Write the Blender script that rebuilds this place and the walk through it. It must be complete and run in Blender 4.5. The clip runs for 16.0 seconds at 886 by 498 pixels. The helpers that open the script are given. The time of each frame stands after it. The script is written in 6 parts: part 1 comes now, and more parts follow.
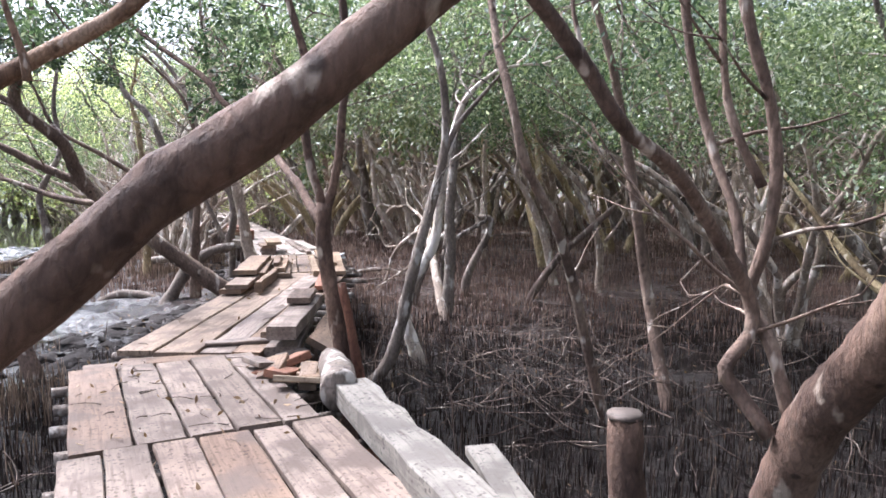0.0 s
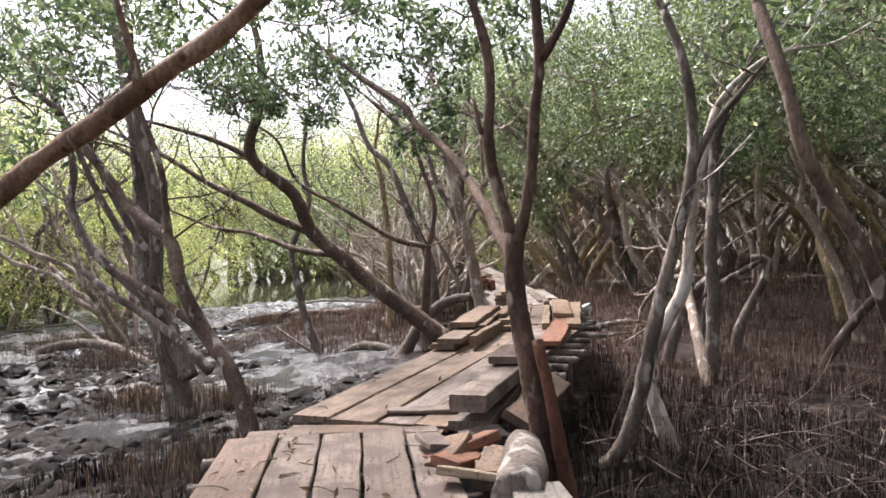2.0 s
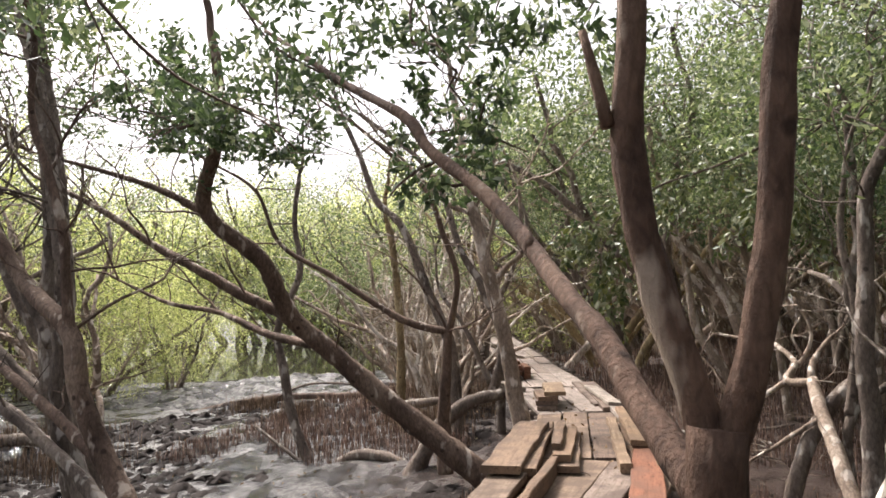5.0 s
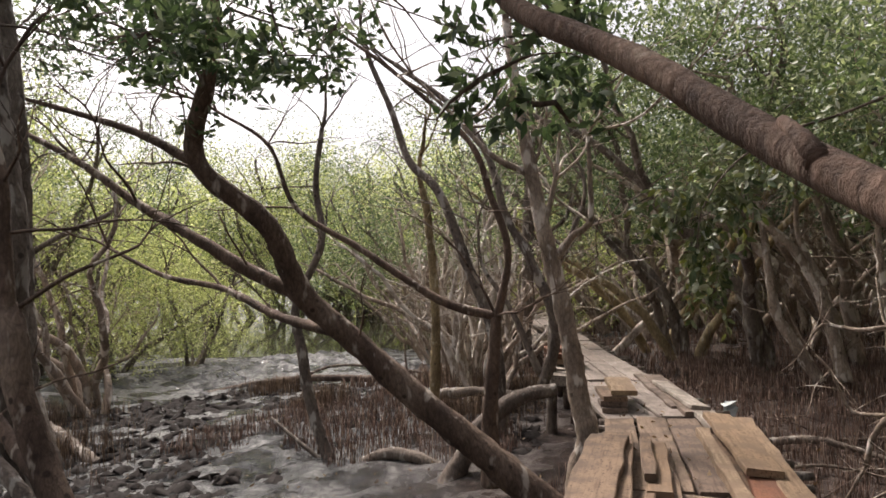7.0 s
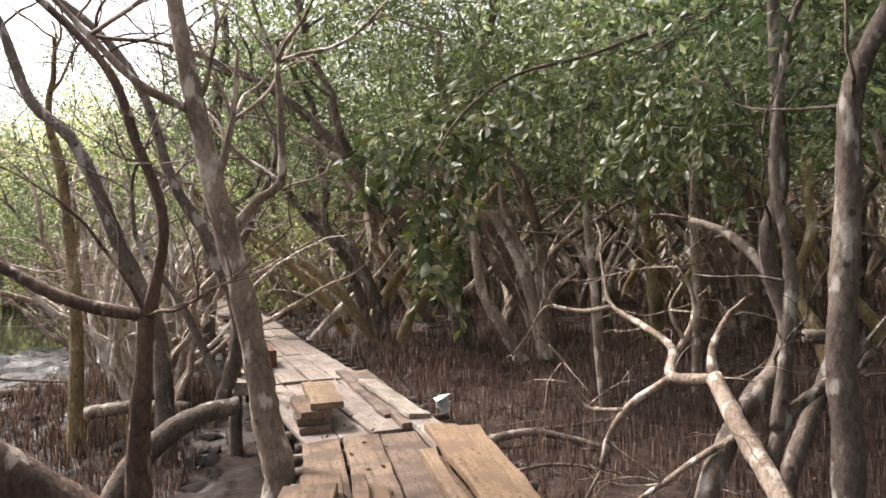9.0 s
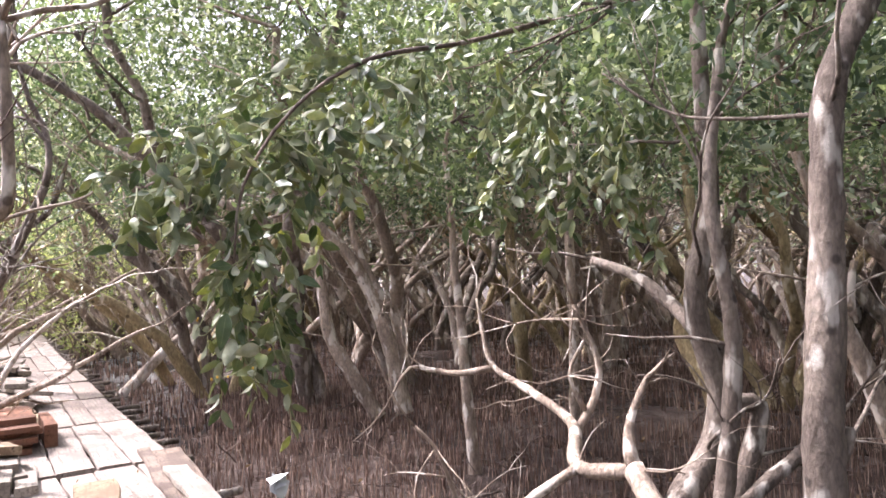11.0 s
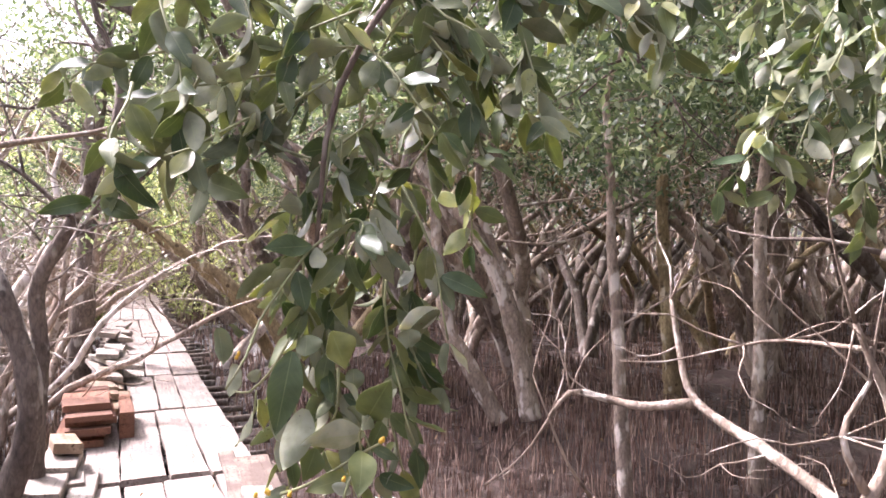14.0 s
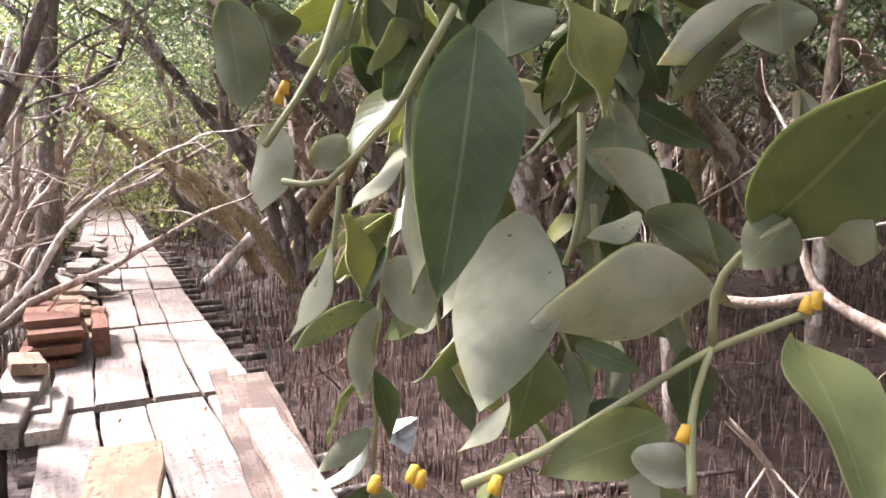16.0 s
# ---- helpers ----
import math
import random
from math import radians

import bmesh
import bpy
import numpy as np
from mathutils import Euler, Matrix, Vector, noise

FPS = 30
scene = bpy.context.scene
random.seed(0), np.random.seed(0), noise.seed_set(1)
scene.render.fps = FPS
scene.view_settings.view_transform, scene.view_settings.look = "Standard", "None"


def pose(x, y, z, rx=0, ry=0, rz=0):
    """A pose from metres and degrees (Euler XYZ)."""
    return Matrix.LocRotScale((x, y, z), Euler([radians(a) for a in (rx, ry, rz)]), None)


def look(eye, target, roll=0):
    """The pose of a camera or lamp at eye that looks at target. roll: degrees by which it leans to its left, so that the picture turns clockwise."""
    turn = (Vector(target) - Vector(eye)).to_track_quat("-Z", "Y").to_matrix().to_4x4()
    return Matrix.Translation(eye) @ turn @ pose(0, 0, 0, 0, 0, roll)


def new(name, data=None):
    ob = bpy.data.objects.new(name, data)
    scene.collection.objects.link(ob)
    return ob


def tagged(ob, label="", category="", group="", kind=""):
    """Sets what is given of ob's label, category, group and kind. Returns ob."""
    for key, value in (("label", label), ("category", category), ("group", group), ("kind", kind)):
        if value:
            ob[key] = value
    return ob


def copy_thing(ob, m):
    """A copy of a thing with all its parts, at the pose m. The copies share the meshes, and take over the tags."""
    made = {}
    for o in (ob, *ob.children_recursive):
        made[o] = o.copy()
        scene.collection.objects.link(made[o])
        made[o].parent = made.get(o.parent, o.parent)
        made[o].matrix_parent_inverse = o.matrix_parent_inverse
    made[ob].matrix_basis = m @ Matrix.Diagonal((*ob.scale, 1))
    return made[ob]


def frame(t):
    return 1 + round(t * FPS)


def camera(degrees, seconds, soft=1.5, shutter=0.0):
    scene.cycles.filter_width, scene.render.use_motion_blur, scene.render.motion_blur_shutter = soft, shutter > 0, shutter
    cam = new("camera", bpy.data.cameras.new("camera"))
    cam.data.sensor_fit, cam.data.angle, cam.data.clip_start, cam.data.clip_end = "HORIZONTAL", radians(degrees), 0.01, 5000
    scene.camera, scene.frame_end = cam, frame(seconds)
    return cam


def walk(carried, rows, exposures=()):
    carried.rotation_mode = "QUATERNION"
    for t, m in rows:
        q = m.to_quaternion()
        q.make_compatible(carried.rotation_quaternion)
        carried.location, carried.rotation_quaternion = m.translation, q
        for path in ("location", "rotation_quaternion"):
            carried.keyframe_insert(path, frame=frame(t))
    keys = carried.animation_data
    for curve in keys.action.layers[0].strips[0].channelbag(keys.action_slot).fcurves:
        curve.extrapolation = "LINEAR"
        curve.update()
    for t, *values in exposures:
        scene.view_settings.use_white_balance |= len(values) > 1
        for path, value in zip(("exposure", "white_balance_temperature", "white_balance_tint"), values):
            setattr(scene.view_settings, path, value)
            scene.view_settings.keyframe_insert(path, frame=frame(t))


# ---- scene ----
cam = camera(63.5, 16.0, soft=1.6)
# seconds, eye, target, roll
PATH = [
    (0, (1.014, -1.581, 1.304), (0.909, 0.408, 1.115), -0.0),
    (0.5, (1.006, -1.172, 1.299), (0.799, 0.811, 1.135), -0.3),
    (1, (1.024, -0.859, 1.272), (0.680, 1.108, 1.168), -1.1),
    (1.5, (1.126, -0.482, 1.199), (0.489, 1.413, 1.137), -2.6),
    (2, (1.113, -0.228, 1.137), (0.300, 1.599, 1.108), -2.3),
    (2.5, (0.948, 0.102, 1.057), (0.132, 1.927, 1.114), -3.6),
    (3, (0.691, 0.400, 1.180), (-0.163, 2.207, 1.258), -3.3),
    (3.2, (0.634, 0.518, 1.241), (-0.233, 2.318, 1.322), -3.0),
    (5.3, (-0.083, 2.255, 1.383), (-0.937, 4.058, 1.525), -1.5),
    (5.5, (-0.171, 2.347, 1.376), (-1.037, 4.147, 1.468), -1.2),
    (6, (-0.454, 2.601, 1.412), (-1.315, 4.406, 1.464), -0.9),
    (6.5, (-0.596, 2.942, 1.410), (-1.503, 4.724, 1.469), -0.9),
    (7, (-0.716, 3.270, 1.403), (-1.650, 5.037, 1.478), -0.9),
    (7.5, (-0.883, 3.620, 1.400), (-1.652, 5.465, 1.459), -1.3),
    (8, (-0.960, 4.038, 1.351), (-1.533, 5.954, 1.378), -1.4),
    (8.5, (-1.066, 4.441, 1.382), (-1.582, 6.373, 1.389), -1.6),
    (9, (-1.161, 4.886, 1.408), (-1.297, 6.881, 1.403), -1.7),
    (9.5, (-1.170, 5.225, 1.409), (-0.938, 7.211, 1.420), -1.7),
    (9.7, (-1.155, 5.392, 1.415), (-0.863, 7.370, 1.448), -1.6),
    (11.8, (-1.144, 6.611, 1.610), (-0.869, 8.591, 1.659), -2.2),
    (12, (-1.196, 6.730, 1.617), (-0.921, 8.711, 1.664), -1.8),
    (12.5, (-1.312, 6.982, 1.630), (-1.085, 8.969, 1.658), -0.8),
    (13, (-1.321, 7.218, 1.604), (-1.185, 9.213, 1.613), 0.2),
    (13.5, (-1.299, 7.461, 1.593), (-1.296, 9.461, 1.594), 0.5),
    (14, (-1.289, 7.533, 1.579), (-1.305, 9.533, 1.560), 0.4),
    (14.5, (-1.335, 7.667, 1.550), (-1.354, 9.666, 1.522), 0.3),
    (15, (-1.416, 7.852, 1.482), (-1.413, 9.851, 1.412), -0.0),
    (15.5, (-1.428, 7.997, 1.408), (-1.396, 9.986, 1.197), -0.1),
    (16, (-1.543, 8.261, 1.355), (-1.507, 10.246, 1.112), -0.2),
]
EXPOSURES = [(0.0, 2.28, 5500, 17), (1.0, 2.36, 5500, 17), (1.6, 1.92, 5750, 17), (2.5, 1.66, 6400, 17), (5.5, 1.38, 6550, 16), (7.0, 0.9, 6600, 16), (7.6, 0.8, 6600, 16), (8.0, 1.15, 6600, 15), (8.5, 1.3, 6550, 15), (9.0, 1.6, 6500, 17), (9.7, 2.4, 6250, 13), (12.0, 2.45, 5950, 31), (15.0, 2.7, 6050, 30), (16.0, 2.48, 6100, 25)]
walk(cam, [(t, look(eye, target, roll)) for t, eye, target, roll in PATH], EXPOSURES)

# ---- light: a bright, thinly overcast tropical sky ----
SUN_UP, SUN_TURN = 52.0, -60.0
world = bpy.data.worlds.new("sky")
scene.world = world
world.use_nodes = True
sky_nodes = world.node_tree.nodes
sky = sky_nodes.new("ShaderNodeTexSky")
sky.sky_type, sky.sun_disc = "NISHITA", False
sky.sun_elevation, sky.sun_rotation = radians(SUN_UP), radians(SUN_TURN)
sky.dust_density, sky.air_density, sky.ozone_density = 6.0, 0.8, 0.3
sky_nodes["Background"].inputs["Strength"].default_value = 0.11
haze = sky_nodes.new("ShaderNodeHueSaturation")
haze.inputs["Saturation"].default_value = 0.3
world.node_tree.links.new(sky.outputs[0], haze.inputs["Color"])
world.node_tree.links.new(haze.outputs[0], sky_nodes["Background"].inputs["Color"])
sun_data = bpy.data.lights.new("sun", "SUN")
sun_data.energy, sun_data.angle, sun_data.color = 2.4, radians(7), (1.0, 0.94, 0.84)
sun = new("sun", sun_data)
sun.matrix_world = look((8 * math.sin(radians(SUN_TURN)), 8 * math.cos(radians(SUN_TURN)), 8 * math.tan(radians(SUN_UP))), (0, 0, 0))


# ---- materials ----
def shader(name):
    """A new node material, and short ways to add nodes and links to it."""
    m = bpy.data.materials.new(name)
    m.use_nodes = True
    nt = m.node_tree

    def add(kind, **sets):
        n = nt.nodes.new(kind)
        for key, value in sets.items():
            n.inputs[key.replace("_", " ")].default_value = value
        return n

    return m, nt.nodes["Principled BSDF"], add, nt.links.new


def ramp(add, stops):
    r = add("ShaderNodeValToRGB")
    els = r.color_ramp.elements
    while len(els) < len(stops):
        els.new(0.5)
    for e, (at, c) in zip(els, stops):
        e.position, e.color = at, (*c, 1)
    return r


def mixed(add, link, fac, a, b, mode="MIX"):
    n = add("ShaderNodeMix")
    n.data_type, n.blend_type = "RGBA", mode
    for at, value in ((0, fac), (6, a), (7, b)):
        if hasattr(value, "is_linked"):
            link(value, n.inputs[at])
        else:
            n.inputs[at].default_value = value if at == 0 else (*value, 1)
    return n.outputs[2]


def bark(name, dark, mid, pale, lichen, rough=0.85, patch=0.55):
    m, bsdf, add, link = shader(name)
    co = add("ShaderNodeTexCoord")
    stretch = add("ShaderNodeMapping", Scale=(1, 1, 0.45))
    link(co.outputs["Object"], stretch.inputs[0])
    big = add("ShaderNodeTexNoise", Scale=3.5, Detail=4.0)
    fine = add("ShaderNodeTexNoise", Scale=38.0, Detail=6.0, Roughness=0.65)
    spots = add("ShaderNodeTexNoise", Scale=9.0, Detail=3.0)
    for n in (big, fine, spots):
        link(stretch.outputs[0], n.inputs["Vector"])
    base = ramp(add, [(0.3, dark), (0.52, mid), (0.72, pale)])
    link(big.outputs[0], base.inputs[0])
    crack = add("ShaderNodeTexVoronoi", Scale=26.0)
    crack.feature = "DISTANCE_TO_EDGE"
    link(stretch.outputs[0], crack.inputs["Vector"])
    rind = ramp(add, [(0.0, (0.35, 0.35, 0.35)), (0.12, (1, 1, 1))])
    link(crack.outputs["Distance"], rind.inputs[0])
    grain = ramp(add, [(0.3, (0.4, 0.4, 0.4)), (0.65, (1.15, 1.15, 1.15))])
    link(fine.outputs[0], grain.inputs[0])
    c = mixed(add, link, 0.8, base.outputs[0], grain.outputs[0], "MULTIPLY")
    c = mixed(add, link, 0.35, c, rind.outputs[0], "MULTIPLY")
    mask = ramp(add, [(patch, (0, 0, 0)), (patch + 0.07, (0.8, 0.8, 0.8))])
    link(spots.outputs[0], mask.inputs[0])
    c = mixed(add, link, mask.outputs[0], c, lichen)
    scars = add("ShaderNodeTexVoronoi", Scale=7.0)
    link(co.outputs["Object"], scars.inputs["Vector"])
    knot = ramp(add, [(0.1, (0.85, 0.85, 0.85)), (0.17, (0, 0, 0))])
    link(scars.outputs["Distance"], knot.inputs[0])
    c = mixed(add, link, knot.outputs[0], c, tuple(v * 0.5 for v in dark))
    link(c, bsdf.inputs["Base Color"])
    bsdf.inputs["Roughness"].default_value = rough
    bsdf.inputs["Specular IOR Level"].default_value = 0.25
    bump = add("ShaderNodeBump", Strength=1.0, Distance=0.02)
    link(fine.outputs[0], bump.inputs["Height"])
    link(bump.outputs[0], bsdf.inputs["Normal"])
    return m


BARK_RED = bark("bark_reddish", (0.0572, 0.0348, 0.0251), (0.132, 0.0818, 0.0576), (0.229, 0.152, 0.108), (0.352, 0.287, 0.226), patch=0.62)
BARK_RUST = bark("bark_rust", (0.08, 0.034, 0.022), (0.16, 0.072, 0.045), (0.24, 0.125, 0.082), (0.34, 0.26, 0.2), patch=0.64)
BARK_TAN = bark("bark_tan", (0.13, 0.075, 0.045), (0.3, 0.19, 0.12), (0.48, 0.35, 0.25), (0.62, 0.53, 0.43), patch=0.6)
BARK_DARK = bark("bark_dark", (0.06, 0.043, 0.035), (0.14, 0.1, 0.08), (0.25, 0.19, 0.15), (0.36, 0.31, 0.26), patch=0.6)
BARK_BROWN = bark("bark_brown", (0.07, 0.045, 0.034), (0.17, 0.115, 0.085), (0.31, 0.23, 0.175), (0.5, 0.43, 0.36), patch=0.6)
BARK_GREY = bark("bark_grey", (0.09, 0.07, 0.058), (0.2, 0.16, 0.13), (0.34, 0.285, 0.235), (0.46, 0.42, 0.37), patch=0.57)
BARK_PALE = bark("bark_pale", (0.192, 0.144, 0.108), (0.384, 0.3, 0.234), (0.576, 0.468, 0.372), (0.72, 0.648, 0.564), patch=0.55)
BARK_YELLOW = bark("bark_yellowish", (0.156, 0.108, 0.06), (0.348, 0.264, 0.144), (0.504, 0.408, 0.24), (0.6, 0.528, 0.396), patch=0.6)
BARK_BLEACHED = bark("bark_bleached", (0.314, 0.246, 0.19), (0.515, 0.437, 0.358), (0.672, 0.594, 0.504), (0.762, 0.706, 0.638), patch=0.5)


def timber(name, colours, worn, rough=0.8):
    """Sawn wood, its grain along the piece's own x; each piece has its own tone."""
    m, bsdf, add, link = shader(name)
    co = add("ShaderNodeTexCoord")
    info = add("ShaderNodeObjectInfo")
    comb = add("ShaderNodeCombineXYZ")
    much = add("ShaderNodeMath")
    much.operation, much.inputs[1].default_value = "MULTIPLY", 37.0
    link(info.outputs["Random"], much.inputs[0])
    for at in range(3):
        link(much.outputs[0], comb.inputs[at])
    move = add("ShaderNodeVectorMath")
    link(co.outputs["Object"], move.inputs[0])
    link(comb.outputs[0], move.inputs[1])
    stretch = add("ShaderNodeMapping", Scale=(0.55, 7.0, 7.0))
    link(move.outputs[0], stretch.inputs[0])
    grain = add("ShaderNodeTexNoise", Scale=6.0, Detail=7.0, Roughness=0.6, Distortion=0.6)
    link(stretch.outputs[0], grain.inputs["Vector"])
    stain = add("ShaderNodeTexNoise", Scale=4.5, Detail=5.0)
    link(move.outputs[0], stain.inputs["Vector"])
    tone = ramp(add, [(i / (len(colours) - 1), c) for i, c in enumerate(colours)])
    link(info.outputs["Random"], tone.inputs[0])
    lines = ramp(add, [(0.28, (0.45, 0.4, 0.36)), (0.5, (0.95, 0.94, 0.92)), (0.75, (1.15, 1.12, 1.08))])
    link(grain.outputs[0], lines.inputs[0])
    c = mixed(add, link, 1.0, tone.outputs[0], lines.outputs[0], "MULTIPLY")
    specks = add("ShaderNodeTexNoise", Scale=42.0, Detail=3.0)
    link(move.outputs[0], specks.inputs["Vector"])
    grime = ramp(add, [(0.33, (0.3, 0.28, 0.26)), (0.43, (1, 1, 1))])
    link(specks.outputs[0], grime.inputs[0])
    c = mixed(add, link, 0.8, c, grime.outputs[0], "MULTIPLY")
    dirt = ramp(add, [(0.44, (0, 0, 0)), (0.6, (0.85, 0.85, 0.85))])
    link(stain.outputs[0], dirt.inputs[0])
    c = mixed(add, link, dirt.outputs[0], c, worn)
    link(c, bsdf.inputs["Base Color"])
    bsdf.inputs["Roughness"].default_value = rough
    bsdf.inputs["Specular IOR Level"].default_value = 0.3
    bump = add("ShaderNodeBump", Strength=0.6, Distance=0.006)
    link(grain.outputs[0], bump.inputs["Height"])
    link(bump.outputs[0], bsdf.inputs["Normal"])
    return m


WOOD_DECK = timber("weathered_deck_wood", [(0.151, 0.115, 0.0912), (0.21, 0.166, 0.137), (0.143, 0.0909, 0.0608), (0.231, 0.186, 0.156), (0.168, 0.118, 0.0874)], (0.084, 0.0608, 0.0471))
WOOD_WORN = timber("bleached_deck_wood", [(0.3, 0.255, 0.225), (0.37, 0.32, 0.285), (0.27, 0.215, 0.18), (0.4, 0.355, 0.32)], (0.2, 0.165, 0.14))
WOOD_BROWN = timber("brown_deck_wood", [(0.17, 0.11, 0.072), (0.21, 0.145, 0.098), (0.24, 0.18, 0.135), (0.16, 0.1, 0.062)], (0.1, 0.07, 0.05))
WOOD_FRESH = timber("fresh_sawn_wood", [(0.29, 0.215, 0.14), (0.23, 0.15, 0.092), (0.34, 0.28, 0.2), (0.22, 0.14, 0.085)], (0.17, 0.115, 0.075))
WOOD_RED = timber("red_sawn_wood", [(0.21, 0.09, 0.052), (0.26, 0.13, 0.08), (0.19, 0.088, 0.054)], (0.14, 0.07, 0.045))
WOOD_GREY = timber("grey_weathered_wood", [(0.17, 0.153, 0.132), (0.212, 0.191, 0.166), (0.145, 0.128, 0.111)], (0.0935, 0.0808, 0.068))
WOOD_PALE = timber("bleached_wood", [(0.33, 0.29, 0.25), (0.4, 0.36, 0.31), (0.3, 0.26, 0.22)], (0.2, 0.17, 0.145))
WOOD_OLD = timber("old_dark_wood", [(0.11, 0.085, 0.07), (0.17, 0.13, 0.105), (0.22, 0.17, 0.14)], (0.07, 0.055, 0.045), 0.7)


def veins(add, link, bsdf, colour):
    """Pale midrib and slanting side veins along the leaf, with blotches and a few brown spots."""
    uv = add("ShaderNodeUVMap")
    sep = add("ShaderNodeSeparateXYZ")
    link(uv.outputs[0], sep.inputs[0])

    def calc(kind, one, two):
        n = add("ShaderNodeMath")
        n.operation = kind
        for at, v in enumerate((one, two)):
            if isinstance(v, (int, float)):
                n.inputs[at].default_value = v
            else:
                link(v, n.inputs[at])
        return n.outputs[0]

    side = calc("ABSOLUTE", calc("SUBTRACT", sep.outputs["X"], 0.5), 0.0)
    slant = calc("SUBTRACT", sep.outputs["Y"], calc("MULTIPLY", side, 0.45))
    ribs = calc("SINE", calc("MULTIPLY", slant, 62.0), 0.0)
    line = ramp(add, [(0.86, (0, 0, 0)), (1.0, (0.05, 0.05, 0.05))])
    link(ribs, line.inputs[0])
    rib = ramp(add, [(0.01, (0.3, 0.3, 0.3)), (0.026, (0, 0, 0))])
    link(side, rib.inputs[0])
    c = mixed(add, link, calc("MAXIMUM", line.outputs[0], rib.outputs[0]), colour, (0.36, 0.4, 0.2))
    co = add("ShaderNodeTexCoord")
    blotch = add("ShaderNodeTexNoise", Scale=38.0, Detail=5.0)
    link(co.outputs["Object"], blotch.inputs["Vector"])
    shade = ramp(add, [(0.3, (0.68, 0.72, 0.62)), (0.5, (1, 1, 1)), (0.72, (1.2, 1.14, 1.0))])
    link(blotch.outputs[0], shade.inputs[0])
    c = mixed(add, link, 0.8, c, shade.outputs[0], "MULTIPLY")
    dots = add("ShaderNodeTexNoise", Scale=150.0, Detail=1.0)
    link(co.outputs["Object"], dots.inputs["Vector"])
    spot = ramp(add, [(0.76, (0, 0, 0)), (0.79, (0.8, 0.8, 0.8))])
    link(dots.outputs[0], spot.inputs[0])
    c = mixed(add, link, spot.outputs[0], c, (0.1, 0.06, 0.03))
    bump = add("ShaderNodeBump", Strength=0.05, Distance=0.001)
    link(ribs, bump.inputs["Height"])
    link(bump.outputs[0], bsdf.inputs["Normal"])
    return c


def leaf_stuff(name, stops, under=0.35, rough=0.42, veined=False):
    m, bsdf, add, link = shader(name)
    geo = add("ShaderNodeNewGeometry")
    tone = ramp(add, stops)
    if veined:
        link(add("ShaderNodeObjectInfo").outputs["Random"], tone.inputs[0])
    else:
        link(geo.outputs["Random Per Island"], tone.inputs[0])
    colour = tone.outputs[0]
    if veined:
        colour = veins(add, link, bsdf, colour)
    link(colour, bsdf.inputs["Base Color"])
    bsdf.inputs["Roughness"].default_value = rough
    thin = add("ShaderNodeBsdfTranslucent")
    bright = mixed(add, link, 1.0, colour, (1.3, 1.36, 0.85), "MULTIPLY")
    link(bright, thin.inputs["Color"])
    both = add("ShaderNodeMixShader")
    both.inputs[0].default_value = under
    link(bsdf.outputs[0], both.inputs[1])
    link(thin.outputs[0], both.inputs[2])
    out = [n for n in m.node_tree.nodes if n.type == "OUTPUT_MATERIAL"][0]
    link(both.outputs[0], out.inputs["Surface"])
    return m


LEAF = leaf_stuff("leaf_green", [(0.0, (0.0584, 0.0841, 0.0423)), (0.35, (0.106, 0.144, 0.0727)), (0.65, (0.168, 0.211, 0.11)), (0.88, (0.273, 0.31, 0.198)), (1.0, (0.546, 0.561, 0.463))], 0.4)
LEAF_DARK = leaf_stuff("leaf_dark_green", [(0.0, (0.0352, 0.0583, 0.033)), (0.5, (0.066, 0.1, 0.055)), (0.8, (0.116, 0.158, 0.0902)), (1.0, (0.33, 0.358, 0.286))], 0.36)
# sunlight on the channel-side foliage is put into this bright leaf colour
LEAF_SUNNY = leaf_stuff("leaf_sunlit_yellow_green", [(0.0, (0.234, 0.265, 0.123)), (0.4, (0.366, 0.397, 0.19)), (0.75, (0.527, 0.542, 0.284)), (1.0, (0.732, 0.714, 0.494))], 0.5)
LEAF_TOP = leaf_stuff("leaf_upper_side", [(0.0, (0.05, 0.088, 0.03)), (0.35, (0.1, 0.138, 0.055)), (0.75, (0.175, 0.205, 0.08)), (1.0, (0.28, 0.28, 0.1))], 0.35, 0.42, True)
LEAF_UNDER = leaf_stuff("leaf_felted_underside", [(0.0, (0.165, 0.19, 0.105)), (0.4, (0.26, 0.28, 0.18)), (0.75, (0.36, 0.37, 0.27)), (1.0, (0.66, 0.68, 0.62))], 0.35, 0.8, True)
LEAF_DEAD = leaf_stuff("leaf_dry", [(0.0, (0.12, 0.07, 0.04)), (0.6, (0.24, 0.15, 0.08)), (1.0, (0.36, 0.26, 0.16))], 0.1, 0.8)


def plain(name, colour, rough=0.8, var=0.3, scale=20.0):
    m, bsdf, add, link = shader(name)
    co = add("ShaderNodeTexCoord")
    n = add("ShaderNodeTexNoise", Scale=scale, Detail=5.0)
    link(co.outputs["Object"], n.inputs["Vector"])
    tone = ramp(add, [(0.3, tuple(c * (1 - var) for c in colour)), (0.7, tuple(min(1, c * (1 + var)) for c in colour))])
    link(n.outputs[0], tone.inputs[0])
    link(tone.outputs[0], bsdf.inputs["Base Color"])
    bsdf.inputs["Roughness"].default_value = rough
    return m


TWIG = plain("green_twig", (0.24, 0.25, 0.12), 0.7)
BUD = plain("yellow_flower_bud", (0.65, 0.4, 0.04), 0.6)
PLASTIC = plain("pale_plastic", (0.62, 0.66, 0.66), 0.35, 0.12)


